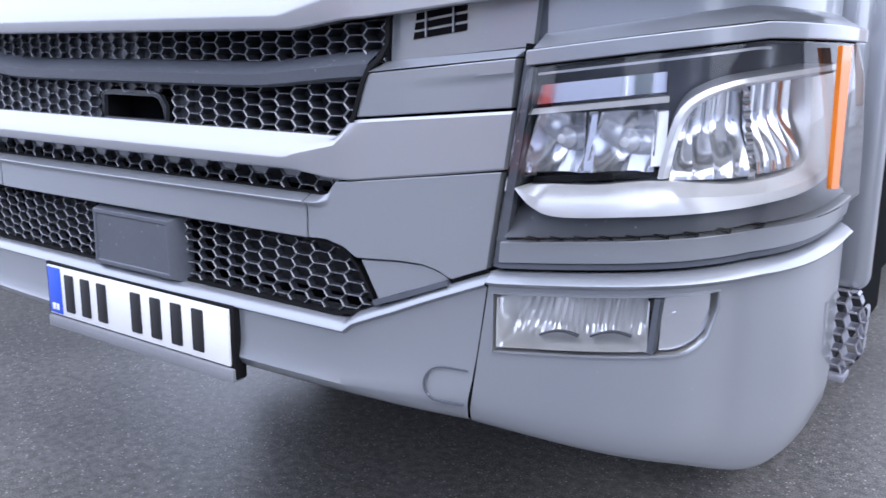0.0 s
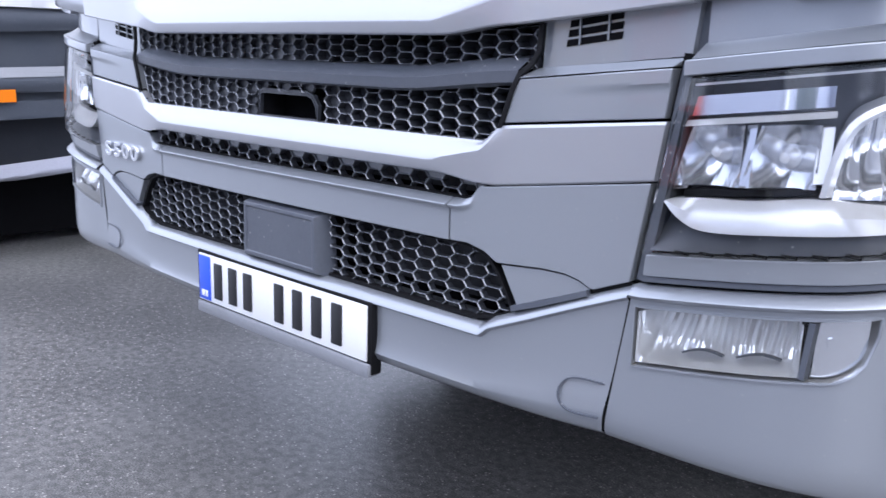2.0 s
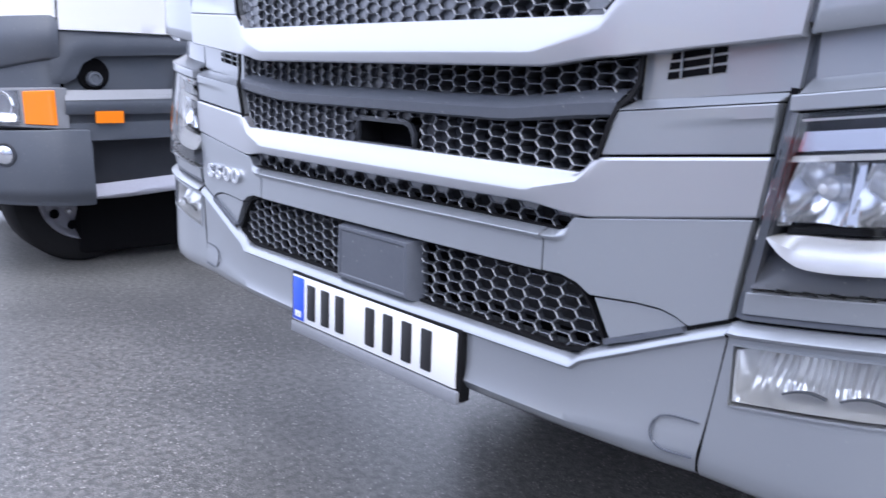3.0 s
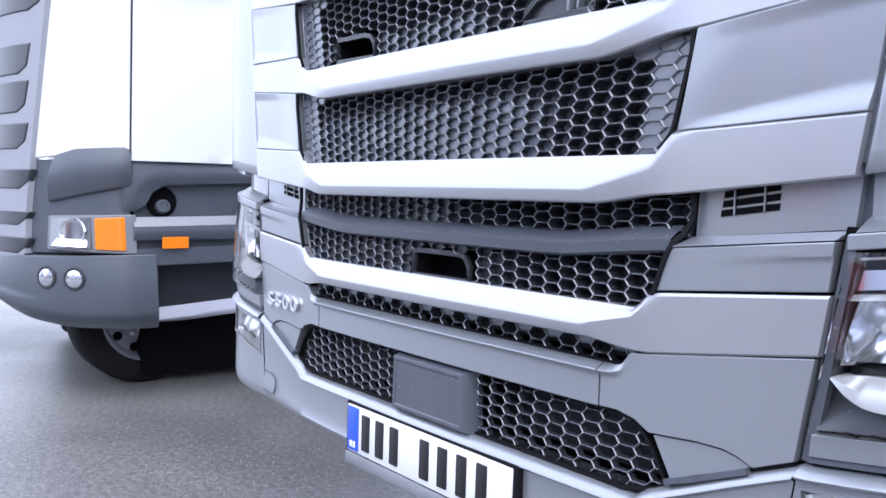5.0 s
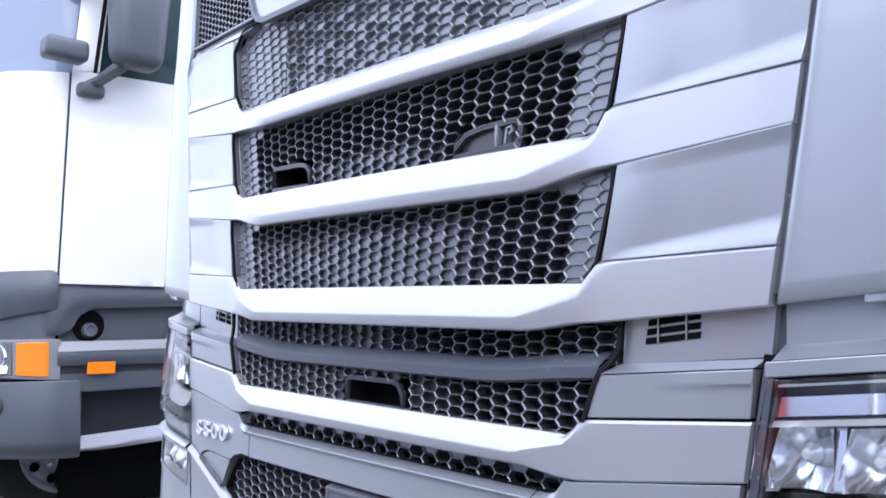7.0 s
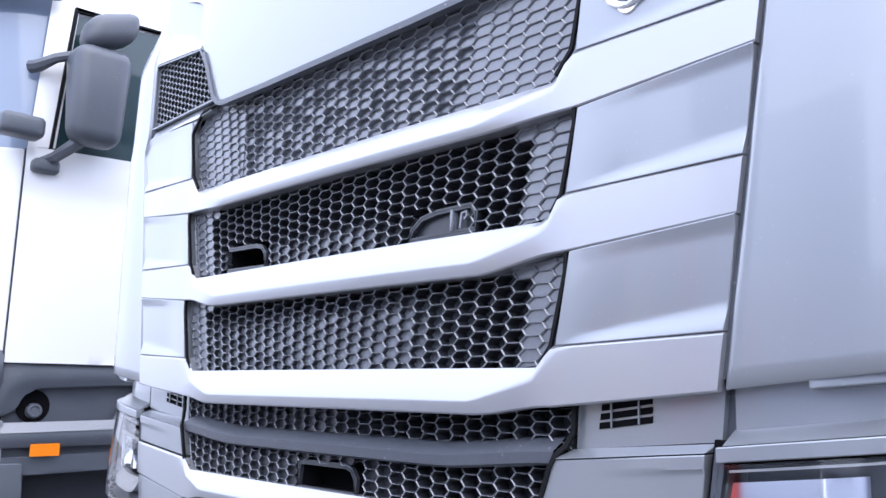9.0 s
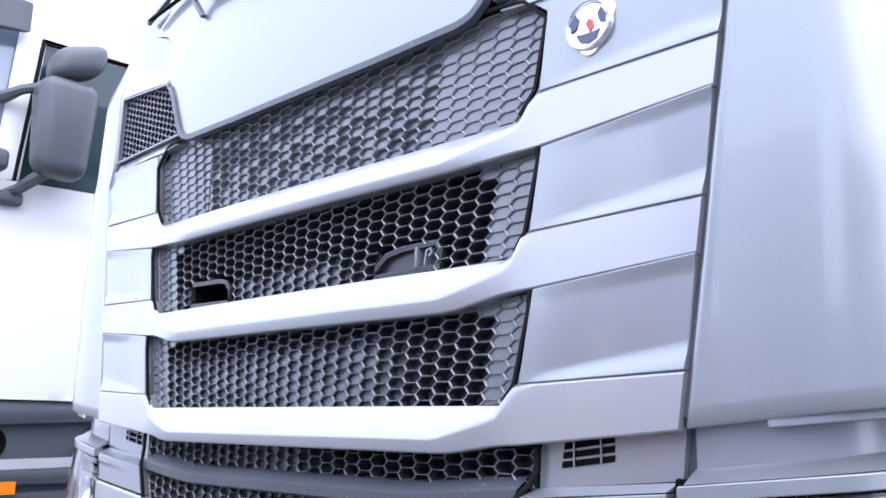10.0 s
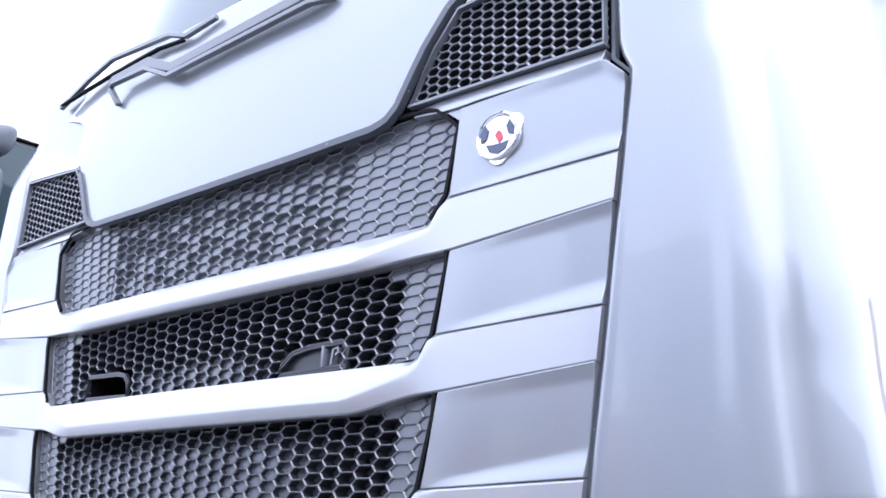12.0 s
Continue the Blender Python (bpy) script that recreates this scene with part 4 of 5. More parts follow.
    part("lamp_divider", bar_along([on_corner(R(0.962), 0.721, 0.006, s), on_corner(R(0.968), 0.790, 0.006, s)], 0.007, 0.016), GREY_PLASTIC, lamp)
    bm = bmesh.new()
    grid(bm, [[on_corner(a, fog_low(a) + (fog_top(a) - fog_low(a)) * v, 0.001, s) for a in span] for v in np.linspace(0, 1, 4)])
    part("lens", bm, LENS, lamp, "clear lens").visible_shadow = False
    # Strip over the bumper lip, with a dark groove under it, and the panel under the headlight.
    part("corner_groove", band(0.795, 0.802, dy=0.016, nv=2, side=s), VOID, truck, "dark groove over the bumper lip")
    part("corner_strip", band(0.801, 0.808, dy=0.004, nv=2, side=s), GREY_PLASTIC, truck, "grey strip over the bumper lip")
    part("headlight_sill", band(0.809, 0.838, dy=lambda u, v: -0.004 * v, nv=5, side=s), PAINT, truck, "painted panel under the headlight", bevel=0.002)
    # Headlight.
    head = part("headlight", band(0.841, 1.052, dy=0.085, nv=8, depth=-0.075, side=s), HOUSING, truck, "wide clear headlight with a bright curved light band")
    for z in (1.043,):
        part("light_pipe", band(z, z + 0.003, a0=R(0.80), a1=R(1.06), dy=0.014, nu=24, nv=2, depth=0.006, side=s), SATIN, head, "bright thin strip in the headlight")
    part("lamp_floor", band(0.842, 0.900, dy=lambda u, v: 0.006 + 0.05 * v, nv=5, depth=0.01, side=s), GREY_PLASTIC, head, "dark lower housing")
    outer = [(0.774, 0.906), (0.795, 0.887), (0.834, 0.876), (0.945, 0.886), (1.088, 0.900), (1.180, 0.905), (1.254, 0.911), (1.330, 0.922), (1.372, 0.945), (1.380, 0.990), (1.366, 1.060)]
    inner = [(0.776, 0.909), (0.815, 0.914), (0.880, 0.918), (0.960, 0.928), (1.060, 0.925), (1.130, 0.928), (1.180, 0.931), (1.222, 0.936), (1.246, 0.952), (1.246, 0.990), (1.236, 1.048)]
    part("light_band", ribbon(outer, inner, 0.010, 0.024, 0.04, s, 60), SATIN, head, "bright silver light band")
    rim_out = [(0.957, 0.930), (0.964, 0.968), (0.976, 1.006), (0.996, 1.026), (1.030, 1.040), (1.080, 1.049), (1.200, 1.058), (1.366, 1.064)]
    rim_in = [(0.972, 0.931), (0.979, 0.968), (0.991, 1.001), (1.010, 1.018), (1.040, 1.031), (1.086, 1.039), (1.190, 1.046), (1.340, 1.050)]
    part("lamp_rim", ribbon(rim_out, rim_in, 0.022, 0.030, 0.05, s), SATIN, head, "silver rim of the outer lamp")

    def fluted(a0, a1, z0, z1, lean, flutes, deep, front):
        """A chrome bowl: a floor that faces the sky, a fluted back wall, each flute ending in a point below."""
        bm = bmesh.new()
        rows = []
        for j in range(21):
            v = j / 20
            row = []
            for i in range(81):
                u = i / 80
                cell = (u * flutes) % 1
                hump = 4 * cell * (1 - cell)
                back = ease(v / 0.62) if v < 0.62 else 1.0
                a = a0 + (a1 - a0) * u + lean * v * (1 - u)
                z = z0(a) + (z1(a) - z0(a)) * v
                d = front + deep * back * (0.75 + 0.25 * math.sin(math.pi * u)) + 0.009 * hump * (0.25 + 0.75 * back)
                row.append(on_corner(a, z, d, s))
            rows.append(row)
        grid(bm, rows)
        return bm

    low_edge, high_edge = (lambda a: 0.928 + 0.035 * (a - 0.97)), (lambda a: 1.020 + 0.09 * ease((a - 0.985) / 0.07) * 0.24 + 0.03 * (a - 1.0))
    part("reflector", fluted(0.972, 1.098, low_edge, high_edge, 0.016, 4, 0.030, 0.030), BOWL, head, "fluted chrome reflector", sharp=radians(40))
    part("reflector", fluted(1.112, 1.236, low_edge, high_edge, 0.004, 4, 0.028, 0.030), BOWL, head, "fluted chrome reflector", sharp=radians(40))
    part("reflector_fin", band(0.8905, 1.002, a0=1.098, a1=1.112, dy=lambda u, v: 0.030 + 0.022 * v + 0.0016 * math.sin(v * 60), nu=6, nv=40, depth=0.02, side=s), BOWL, head, "ribbed chrome fin between the bowls")
    # Inner lamp: two bowls under a shelf, with a smooth screen between them.
    flat_edge, shelf_edge = (lambda a: 0.926 + 0.07 * (a - 0.78)), (lambda a: 0.999 + 0.07 * (a - 0.78))
    for c0, c1 in ((0.786, 0.862), (0.872, 0.952)):
        bm = bmesh.new()
        rows = []
        for j in range(17):
            v = j / 16
            row = []
            for i in range(33):
                u = i / 32
                a = c0 + (c1 - c0) * u + 0.020 * (v - 0.5) * (1 - u)
                w = min(1, math.hypot(2 * u - 1, 1.25 * (v - 0.55)))
                row.append(on_corner(a, flat_edge(a) + (shelf_edge(a) - flat_edge(a)) * v, 0.026 + 0.034 * (1 - w * w) + 0.0005 * math.sin(math.atan2(v - 0.55, u - 0.5) * 30) * w, s))
            rows.append(row)
        grid(bm, rows)
        part("reflector", bm, BOWL, head, "chrome reflector bowl", sharp=radians(60))
        m = on_corner((c0 + c1) / 2, 0.970, 0.054, s)
        part("bulb", lathe([(-0.016, 0.0001), (-0.015, 0.006), (-0.004, 0.010), (0.0, 0.013), (0.02, 0.013)], m, (0, 1, 0), 18), SATIN, head, "pale bulb")
    part("bowl_screen", band(0.922, 0.993, a0=0.862, a1=0.874, dy=lambda u, v: 0.024 + 0.012 * v, nu=4, nv=6, depth=0.02, side=s), BOWL, head, "smooth screen between the bowls")
    part("bowl_screen", band(0.922, 0.985, a0=0.948, a1=0.966, dy=lambda u, v: 0.024 + 0.012 * v, nu=4, nv=6, depth=0.02, side=s), SATIN, head, "smooth screen beside the bowls")
    # Bright bezel round the bowls, leaning back towards its top.
    part("lamp_bezel", band(1.008, 1.031, a0=R(0.776), a1=R(0.960), dy=lambda u, v: 0.018 + 0.0015 * v, nu=20, nv=6, depth=0.004, side=s), CHROME, head, "bright mirror bezel")
    part("lamp_bezel", band(0.918, 0.996, a0=R(0.768), a1=R(0.788), dy=lambda u, v: 0.022 + 0.012 * v + 0.02 * u, nu=8, nv=6, depth=0.004, side=s), CHROME, head, "bright mirror bezel")
    part("lamp_shelf", band(0.996, 1.003, a0=R(0.786), a1=R(0.964), dy=lambda u, v: 0.014 + 0.006 * v, nu=14, nv=2, depth=0.03, side=s), SATIN, head)
    part("lamp_shelf", band(0.909, 0.917, a0=R(0.79), a1=R(0.96), dy=0.030, nu=14, nv=2, depth=0.04, side=s), RUBBER, head)
    amber = [(1.222, 0.911), (1.254, 0.908), (1.247, 1.086), (1.209, 1.086)]
    part("side_marker", plate(amber, -0.0165, 0.006, on_corner, s), ORANGE, head, "amber side marker")
    part("lens", band(0.8405, 1.0525, dy=lambda u, v: -0.014 + 0.015 * v - 0.003 * math.sin(math.pi * v), nv=8, depth=0.004, side=s), LENS, head, "clear headlight lens").visible_shadow = False
    for u in np.linspace(0.80, 1.05, 9):
        part("lens_clip", block(*[[min(p[k], q[k]) for k in range(3)] if w == 0 else [max(p[k], q[k]) for k in range(3)] for w in (0, 1) for p, q in [(on_corner(R(u), 0.8415 + rise(R(u)), 0.0, s), on_corner(R(u) + 0.018, 0.8430 + rise(R(u) + 0.018), -0.003, s))]], 0.0003), RUBBER, head)
    # Trim over the headlight, the ledge and the panel under the deflector.
    part("lamp_gap", band(1.0525, 1.0555, dy=0.012, nv=2, side=s), VOID, truck, "dark gap over the headlight")
    part("headlight_brow", band(1.055, 1.074, a0=seam_x(1.07) + 0.010, dy=-0.003, nv=5, depth=0.05, side=s), PAINT, truck, "painted brow over the headlight", bevel=0.002)
    part("brow_ledge", band(1.075, 1.094, dy=lambda u, v: 0.006 + 0.030 * v, nv=4, depth=0.01, side=s), PAINT, truck, "painted ledge over the headlight")
    part("deflector_base", band(1.092, 1.175, a0=seam_x(1.1) + 0.016, dy=0.034, nv=6, depth=0.03, side=s), PAINT, truck, "painted panel under the air deflector")
    part("seam_recess", plate([(seam_x(1.08) + 0.004, 1.085), (0.850, 1.09), (0.850, 1.17), (seam_x(1.16) + 0.004, 1.16)], 0.046, 0.01, side=s), GREY_PLASTIC, truck)
    # Air deflector: the tall smooth corner of the cab.
    bm = bmesh.new()
    rows = []
    for j in range(45):
        z = 1.150 + (2.20 - 1.150) * j / 44
        x_in, x_out = seam_x(z) + 0.0065, 1.108 - 0.085 * max(z - 1.45, 0) + 0.05 * max(1.34 - z, 0)
        if z > 1.77:
            x_in = seam_x(1.77) + 0.005 - 0.016 * ease((z - 1.77) / 0.04)
        plan = smoothed([(0, -0.034), (0.40, -0.030), (0.66, -0.018), (0.84, 0.02), (0.955, 0.095), (1.0, 0.17), (0.95, 0.28), (0.80, 0.42), (0.55, 0.62)], 48)
        row = [(s * (x_in + k * (x_out - x_in)), y + 0.05 * ease((z - 2.0) / 0.2), z + 0.115 * min(k, 1.0) * (x_out - x_in) * max(0, 1 - (z - 1.15) / 0.4)) for k, y in plan]
        first = row[0]
        row = [(first[0] - s * 0.001, first[1] + 0.035, first[2]), (first[0] - s * 0.0005, first[1] + 0.006, first[2]), (first[0] + s * 0.0015, first[1] + 0.0015, first[2]), (first[0] + s * 0.005, first[1] - 0.0008, first[2])] + row[1:]
        rows.append(row)
    low = [(x - s * 0.006, y + 0.03, z + 0.003) for x, y, z in rows[0]]
    rows.insert(0, [(x, y + 0.003, z - 0.003) for x, y, z in rows[0]])
    rows.insert(0, low)
    grid(bm, rows)
    part("air_deflector", bm, PAINT, truck, "tall smooth silver-grey air deflector at the cab corner", sharp=radians(50))
    part("deflector_strip", bar_along([(s * x, y, z) for x, y, z in ((0.90, -0.018, 1.158), (0.96, -0.008, 1.164), (1.04, 0.02, 1.173), (1.08, 0.08, 1.178))], 0.018, 0.02), PAINT, truck, "narrow strip under the air deflector", bevel=0.002)
    # Cab side behind the corner, wheel arch, wheel and step.
    part("cab_side", block((min(s * 0.86, s * 0.94), 0.58, 1.20), (max(s * 0.86, s * 0.94), 2.25, 3.55), 0.03), PAINT, truck, "painted cab side")
    part("step_panel", block((min(s * 0.80, s * 1.075), 0.42, 0.96), (max(s * 0.80, s * 1.075), 1.7, 1.24), 0.03), PAINT, truck, "painted entrance panel")
    on_step = lambda a, z, d, side=1: (side * a, 0.50 + d, z)
    tread = part("step", honeycomb([(1.005, 0.565), (1.090, 0.565), (1.116, 0.600), (1.118, 0.680), (1.100, 0.705), (1.040, 0.705)], 0.0215, 0.0265, 0.0022, 0.0, 0.035, on=on_step, side=s), (GALV, GALV, GALV), truck, "perforated grey step behind the bumper")
    part("step_lip", block((min(s * 0.99, s * 1.095), 0.495, 0.551), (max(s * 0.99, s * 1.095), 0.54, 0.565), 0.004), GALV, tread, "step edge")
    part("step_bracket", block((min(s * 0.90, s * 1.005), 0.50, 0.54), (max(s * 0.90, s * 1.005), 0.54, 0.72), 0.006), RUBBER, tread, "dark step bracket")
    # Unseen block, added to stop light from the side reaching underneath.
    part("step_box", block((min(s * 0.78, s * 0.96), 0.56, 0.58), (max(s * 0.78, s * 0.96), 1.10, 0.95), 0.03), VOID, truck, "near-black block added behind the bumper to keep out sky")
    part("step_support", block((min(s * 0.93, s * 1.108), 0.52, 0.70), (max(s * 0.93, s * 1.108), 0.58, 1.22), 0.02, 3), PAINT, truck, "painted support over the step")
    wheel_y, wheel_x = 1.55, 0.70
    tyre = [(-0.15, 0.30), (-0.155, 0.36), (-0.15, 0.44), (-0.13, 0.485), (-0.10, 0.50), (0.10, 0.50), (0.13, 0.485), (0.15, 0.44), (0.155, 0.36), (0.15, 0.30)]
    wheel = part("wheel", lathe(tyre, (s * wheel_x, wheel_y, 0.50), (1, 0, 0), 40), RUBBER, truck, "front wheel with a black tyre")
    part("rim", lathe([(s * 0.15, 0.30), (s * 0.13, 0.28), (s * 0.05, 0.26), (s * 0.03, 0.16), (s * 0.10, 0.13), (s * 0.13, 0.10), (s * 0.13, 0.0001)], (s * wheel_x, wheel_y, 0.50), (1, 0, 0), 40), STEEL, wheel, "steel rim")
# Unseen near-black block, added so no sky shows through the grilles.
part("engine_bay_wall", block((-0.84, 0.075, 0.58), (0.84, 0.15, 2.20), 0.01), VOID, truck, "near-black block added behind the grilles to keep sky out")
# Near-black blocks under the cab, shade in their colour, added to darken the ground.
part("cab_floor", block((-1.0, 0.20, 0.52), (1.0, 2.6, 1.25), 0.03), VOID, truck, "near-black block under the cab, shade in its colour")
part("axle", block((-0.85, 0.95, 0.13), (0.85, 2.6, 0.52), 0.03), VOID, truck, "near-black block added under the cab to darken the ground")
part("cab_roof", block((-1.0, 0.38, 3.10), (1.0, 2.25, 3.75), 0.12), PAINT, truck, "painted cab roof")
part("cab_back", block((-1.0, 2.15, 1.2), (1.0, 2.25, 3.4), 0.03), PAINT, truck, "painted back wall of the cab")
part("chassis", block((-0.80, 2.6, 0.26), (0.80, 12.0, 1.1), 0.02), RUBBER, truck, "dark chassis frame")

# Wipers.
WIPER_A = [(-0.433, -0.052, 2.104), (-0.458, -0.066, 2.150), (-0.445, -0.068, 2.158), (-0.305, -0.070, 2.151), (-0.204, -0.072, 2.099), (0.247, -0.072, 2.109), (0.300, -0.056, 2.110)]
wiper = part("wiper", bar_along(WIPER_A, 0.011, 0.014), PLASTIC, truck, "dark grey wiper arm along the windscreen foot", bevel=0.002)
part("wiper_cover", bar_along([(-0.452, -0.067, 2.164), (-0.301, -0.069, 2.166), (-0.198, -0.071, 2.118), (0.240, -0.070, 2.134), (0.30, -0.056, 2.138)], 0.026, 0.012), RAIL_GREY, wiper, "grey top of the wiper arm", bevel=0.003)
wiper = part("wiper", bar_along([(-0.765, -0.030, 2.203), (-0.610, -0.043, 2.236), (-0.505, -0.047, 2.256), (-0.254, -0.053, 2.231), (-0.183, -0.054, 2.202), (-0.08, -0.050, 2.215)], 0.012, 0.012), PLASTIC, truck, "dark grey wiper arm along the windscreen foot", bevel=0.002)
part("wiper_blade", bar_along([(-0.751, -0.036, 2.204), (-0.493, -0.046, 2.209), (-0.296, -0.050, 2.210), (-0.193, -0.052, 2.196)], 0.005, 0.010), RUBBER, wiper, "wiper blade")

# ---- the white truck parked beside it ----
truck_b = thing("truck", (-4.4, 1.4, 0), "parked white tractor truck with dark grey plastic lower parts", "truck")
# Plan of its corner: from the front round to the side.
WALL = smoothed([(-4.4, -0.12), (-3.95, -0.09), (-3.66, -0.02), (-3.44, 0.10), (-3.29, 0.25), (-3.21, 0.42), (-3.19, 0.7), (-3.19, 1.2), (-3.19, 2.3)], 90)
WALL_RUN = np.r_[0, np.cumsum(np.linalg.norm(np.diff(WALL, axis=0), axis=1))]


def on_wall(a, z, d, side=1):
    x, y = np.interp(a, WALL_RUN, WALL[:, 0]), np.interp(a, WALL_RUN, WALL[:, 1])
    tx = np.interp(a + 0.02, WALL_RUN, WALL[:, 0]) - np.interp(a - 0.02, WALL_RUN, WALL[:, 0])
    ty = np.interp(a + 0.02, WALL_RUN, WALL[:, 1]) - np.interp(a - 0.02, WALL_RUN, WALL[:, 1])
    k = 1 / math.hypot(tx, ty)
    return (x - ty * k * d, y + tx * k * d, z)


def wall_run(y):
    return float(np.interp(y, WALL[:, 1], WALL_RUN))


def wall_x(x):
    return float(np.interp(x, WALL[:, 0], WALL_RUN))


W = wall_run
seam = W(0.375)
part("corner_panel", patch([(W(-0.03), 1.24), (W(0.2), 1.27), (W(0.372), 1.30)], [(W(0.055), 2.31), (W(0.36), 2.32)], lambda u, v: 0.02 - 0.02 * ease(u * 3), 20, 14, 0.03, on_wall), WHITE_PAINT, truck_b, "white painted cab corner", bevel=0.006)
door = part("cab_door", patch([(W(0.385), 1.245), (W(0.7), 1.25), (W(1.45), 1.26)], [(W(0.385), 2.33), (W(1.45), 2.38)], lambda u, v: 0.0 - 0.012 * math.sin(math.pi * v) - 0.012 * (v > 0.8), 24, 20, 0.03, on_wall), WHITE_PAINT, truck_b, "white painted cab door", bevel=0.006)
part("door_window", patch([(W(0.50), 2.34), (W(1.40), 2.38)], [(W(0.56), 3.10), (W(1.40), 3.14)], 0.02, 12, 8, 0.01, on_wall), GLASS_DARK, door, "dark door window")
part("window_frame", bar_along([on_wall(a, z, 0.008) for a, z in ((W(0.49), 2.33), (W(1.42), 2.37), (W(1.42), 3.16), (W(0.55), 3.12))], 0.035, 0.03, closed=True), RUBBER, door, "black window seal", bevel=0.005)
part("cab_pillar", patch([(W(0.385), 2.33), (W(0.485), 2.345)], [(W(0.43), 3.2), (W(0.54), 3.2)], 0.0, 6, 10, 0.03, on_wall), WHITE_PAINT, truck_b, "white windscreen pillar", bevel=0.006)
# Black block that stands in for the shade under the truck.
part("trailer_underside", block((-5.4, 0.56, 0.05), (-3.57, 9.0, 0.6), 0.03), VOID, truck_b, "near-black block standing in for the shade under the truck")
part("cab_shell", block((-5.6, 0.5, 1.25), (-3.215, 2.3, 3.6), 0.06), WHITE_PAINT, truck_b, "white cab shell")
part("windscreen", patch([(wall_x(-4.39), 2.32), (W(0.38), 2.32)], [(wall_x(-4.39), 3.2), (W(0.425), 3.2)], 0.03, 24, 8, 0.02, on_wall), SCREEN, truck_b, "windscreen with the pale sky's reflection in its colour")
part("sun_visor", patch([(wall_x(-4.39), 3.08), (W(0.42), 3.10)], [(wall_x(-4.39), 3.30), (W(0.42), 3.28)], -0.10, 20, 5, 0.05, on_wall), DARK_GREY, truck_b, "grey plastic sun visor", bevel=0.02)
part("lower_front", patch([(wall_x(-4.39), 0.74), (W(0.335), 0.765)], [(wall_x(-4.39), 1.24), (wall_x(-3.8), 1.24), (W(0.335), 1.24)], 0.02, 24, 10, 0.05, on_wall), DARK_GREY, truck_b, "dark grey plastic cab front below the white panels")
part("valance", patch([(W(0.05), 1.02), (W(0.35), 1.11)], [(W(0.075), 1.265), (W(0.15), 1.30), (W(0.352), 1.315)], lambda u, v: 0.0 - 0.03 * math.sin(math.pi * v), 18, 8, 0.04, on_wall), DARK_GREY, truck_b, "dark grey plastic valance", bevel=0.012)
part("side_skirt", patch([(W(0.345), 0.985), (W(0.405), 1.02), (W(0.43), 1.085), (W(0.50), 1.125), (W(0.9), 1.150), (W(1.5), 1.17)], [(W(0.345), 1.24), (W(1.5), 1.255)], lambda u, v: 0.022 - 0.012 * math.sin(math.pi * v), 40, 8, 0.06, on_wall), DARK_GREY, truck_b, "dark grey plastic skirt arched under the door", bevel=0.008)
part("skirt_recess", patch([(W(0.40), 0.92), (W(1.5), 0.94)], [(W(0.40), 1.16), (W(1.5), 1.20)], 0.075, 12, 4, 0.02, on_wall), DARK_GREY, truck_b, "recessed grey plastic panel under the skirt")
part("arch_edge", patch([(W(0.95), 0.95), (W(1.10), 0.95)], [(W(1.02), 1.10), (W(1.14), 1.16)], 0.05, 8, 6, 0.03, on_wall), RAIL_GREY, truck_b, "grey edge of the wheel arch", bevel=0.01)
m = on_wall(W(0.553), 1.035, 0.072)
# Nearly flat black disc; the recess shade is only its colour.
part("filler_recess", lathe([(0.004, 0.082), (0.006, 0.074), (0.002, 0.066), (0.001, 0.0001)], m, (1, 0, 0.0), 28), VOID, truck_b, "near-black disc standing in for the filler's shaded recess")
part("filler_cap", lathe([(0.0, 0.040), (0.022, 0.038), (0.030, 0.033), (0.031, 0.025), (0.024, 0.021), (0.024, 0.0001)], (m[0], m[1] + 0.004, m[2] - 0.024), (1, 0, 0.1), 28), DARK_GREY, truck_b, "grey filler cap")
part("side_rail", patch([(W(0.40), 0.835), (W(1.5), 0.86)], [(W(0.40), 0.925), (W(1.5), 0.965)], lambda u, v: 0.0 - 0.012 * math.sin(math.pi * v), 16, 8, 0.06, on_wall), DARK_GREY, truck_b, "grey plastic side rail over the steps", bevel=0.01)
part("side_rail_top", patch([(W(0.40), 0.905), (W(1.5), 0.945)], [(W(0.40), 0.955), (W(1.5), 0.99)], lambda u, v: -0.012 + 0.03 * v, 16, 4, 0.04, on_wall), RAIL_GREY, truck_b, "light edge of the side rail", bevel=0.006)
marker = part("side_marker", patch([(W(0.535), 0.795), (W(0.645), 0.797)], [(W(0.535), 0.855), (W(0.645), 0.858)], -0.018, 4, 3, 0.03, on_wall), ORANGE, truck_b, "amber side marker lamp", bevel=0.006)
part("side_panel", patch([(W(0.40), 0.70), (W(1.5), 0.745)], [(W(0.40), 0.79), (W(1.5), 0.83)], 0.01, 12, 4, 0.05, on_wall), DARK_GREY, truck_b, "grey plastic panel over the step well", bevel=0.008)
# Step well coloured near-black for the shade inside it.
part("step_well", patch([(W(0.40), 0.46), (W(1.5), 0.50)], [(W(0.40), 0.72), (W(1.5), 0.76)], 0.16, 12, 4, 0.02, on_wall), GRILLE_WALL, truck_b, "step well in near-black, its shade in the colour")
part("step_post", block((-3.34, 0.50, 0.46), (-3.30, 0.56, 0.72), 0.008), DARK_GREY, truck_b, "grey post in the step well")
part("step", patch([(W(0.405), 0.405), (W(1.5), 0.50)], [(W(0.405), 0.475), (W(1.5), 0.565)], lambda u, v: 0.0 + 0.03 * v, 12, 5, 0.20, on_wall), GALV, truck_b, "light grey lower step", bevel=0.012)
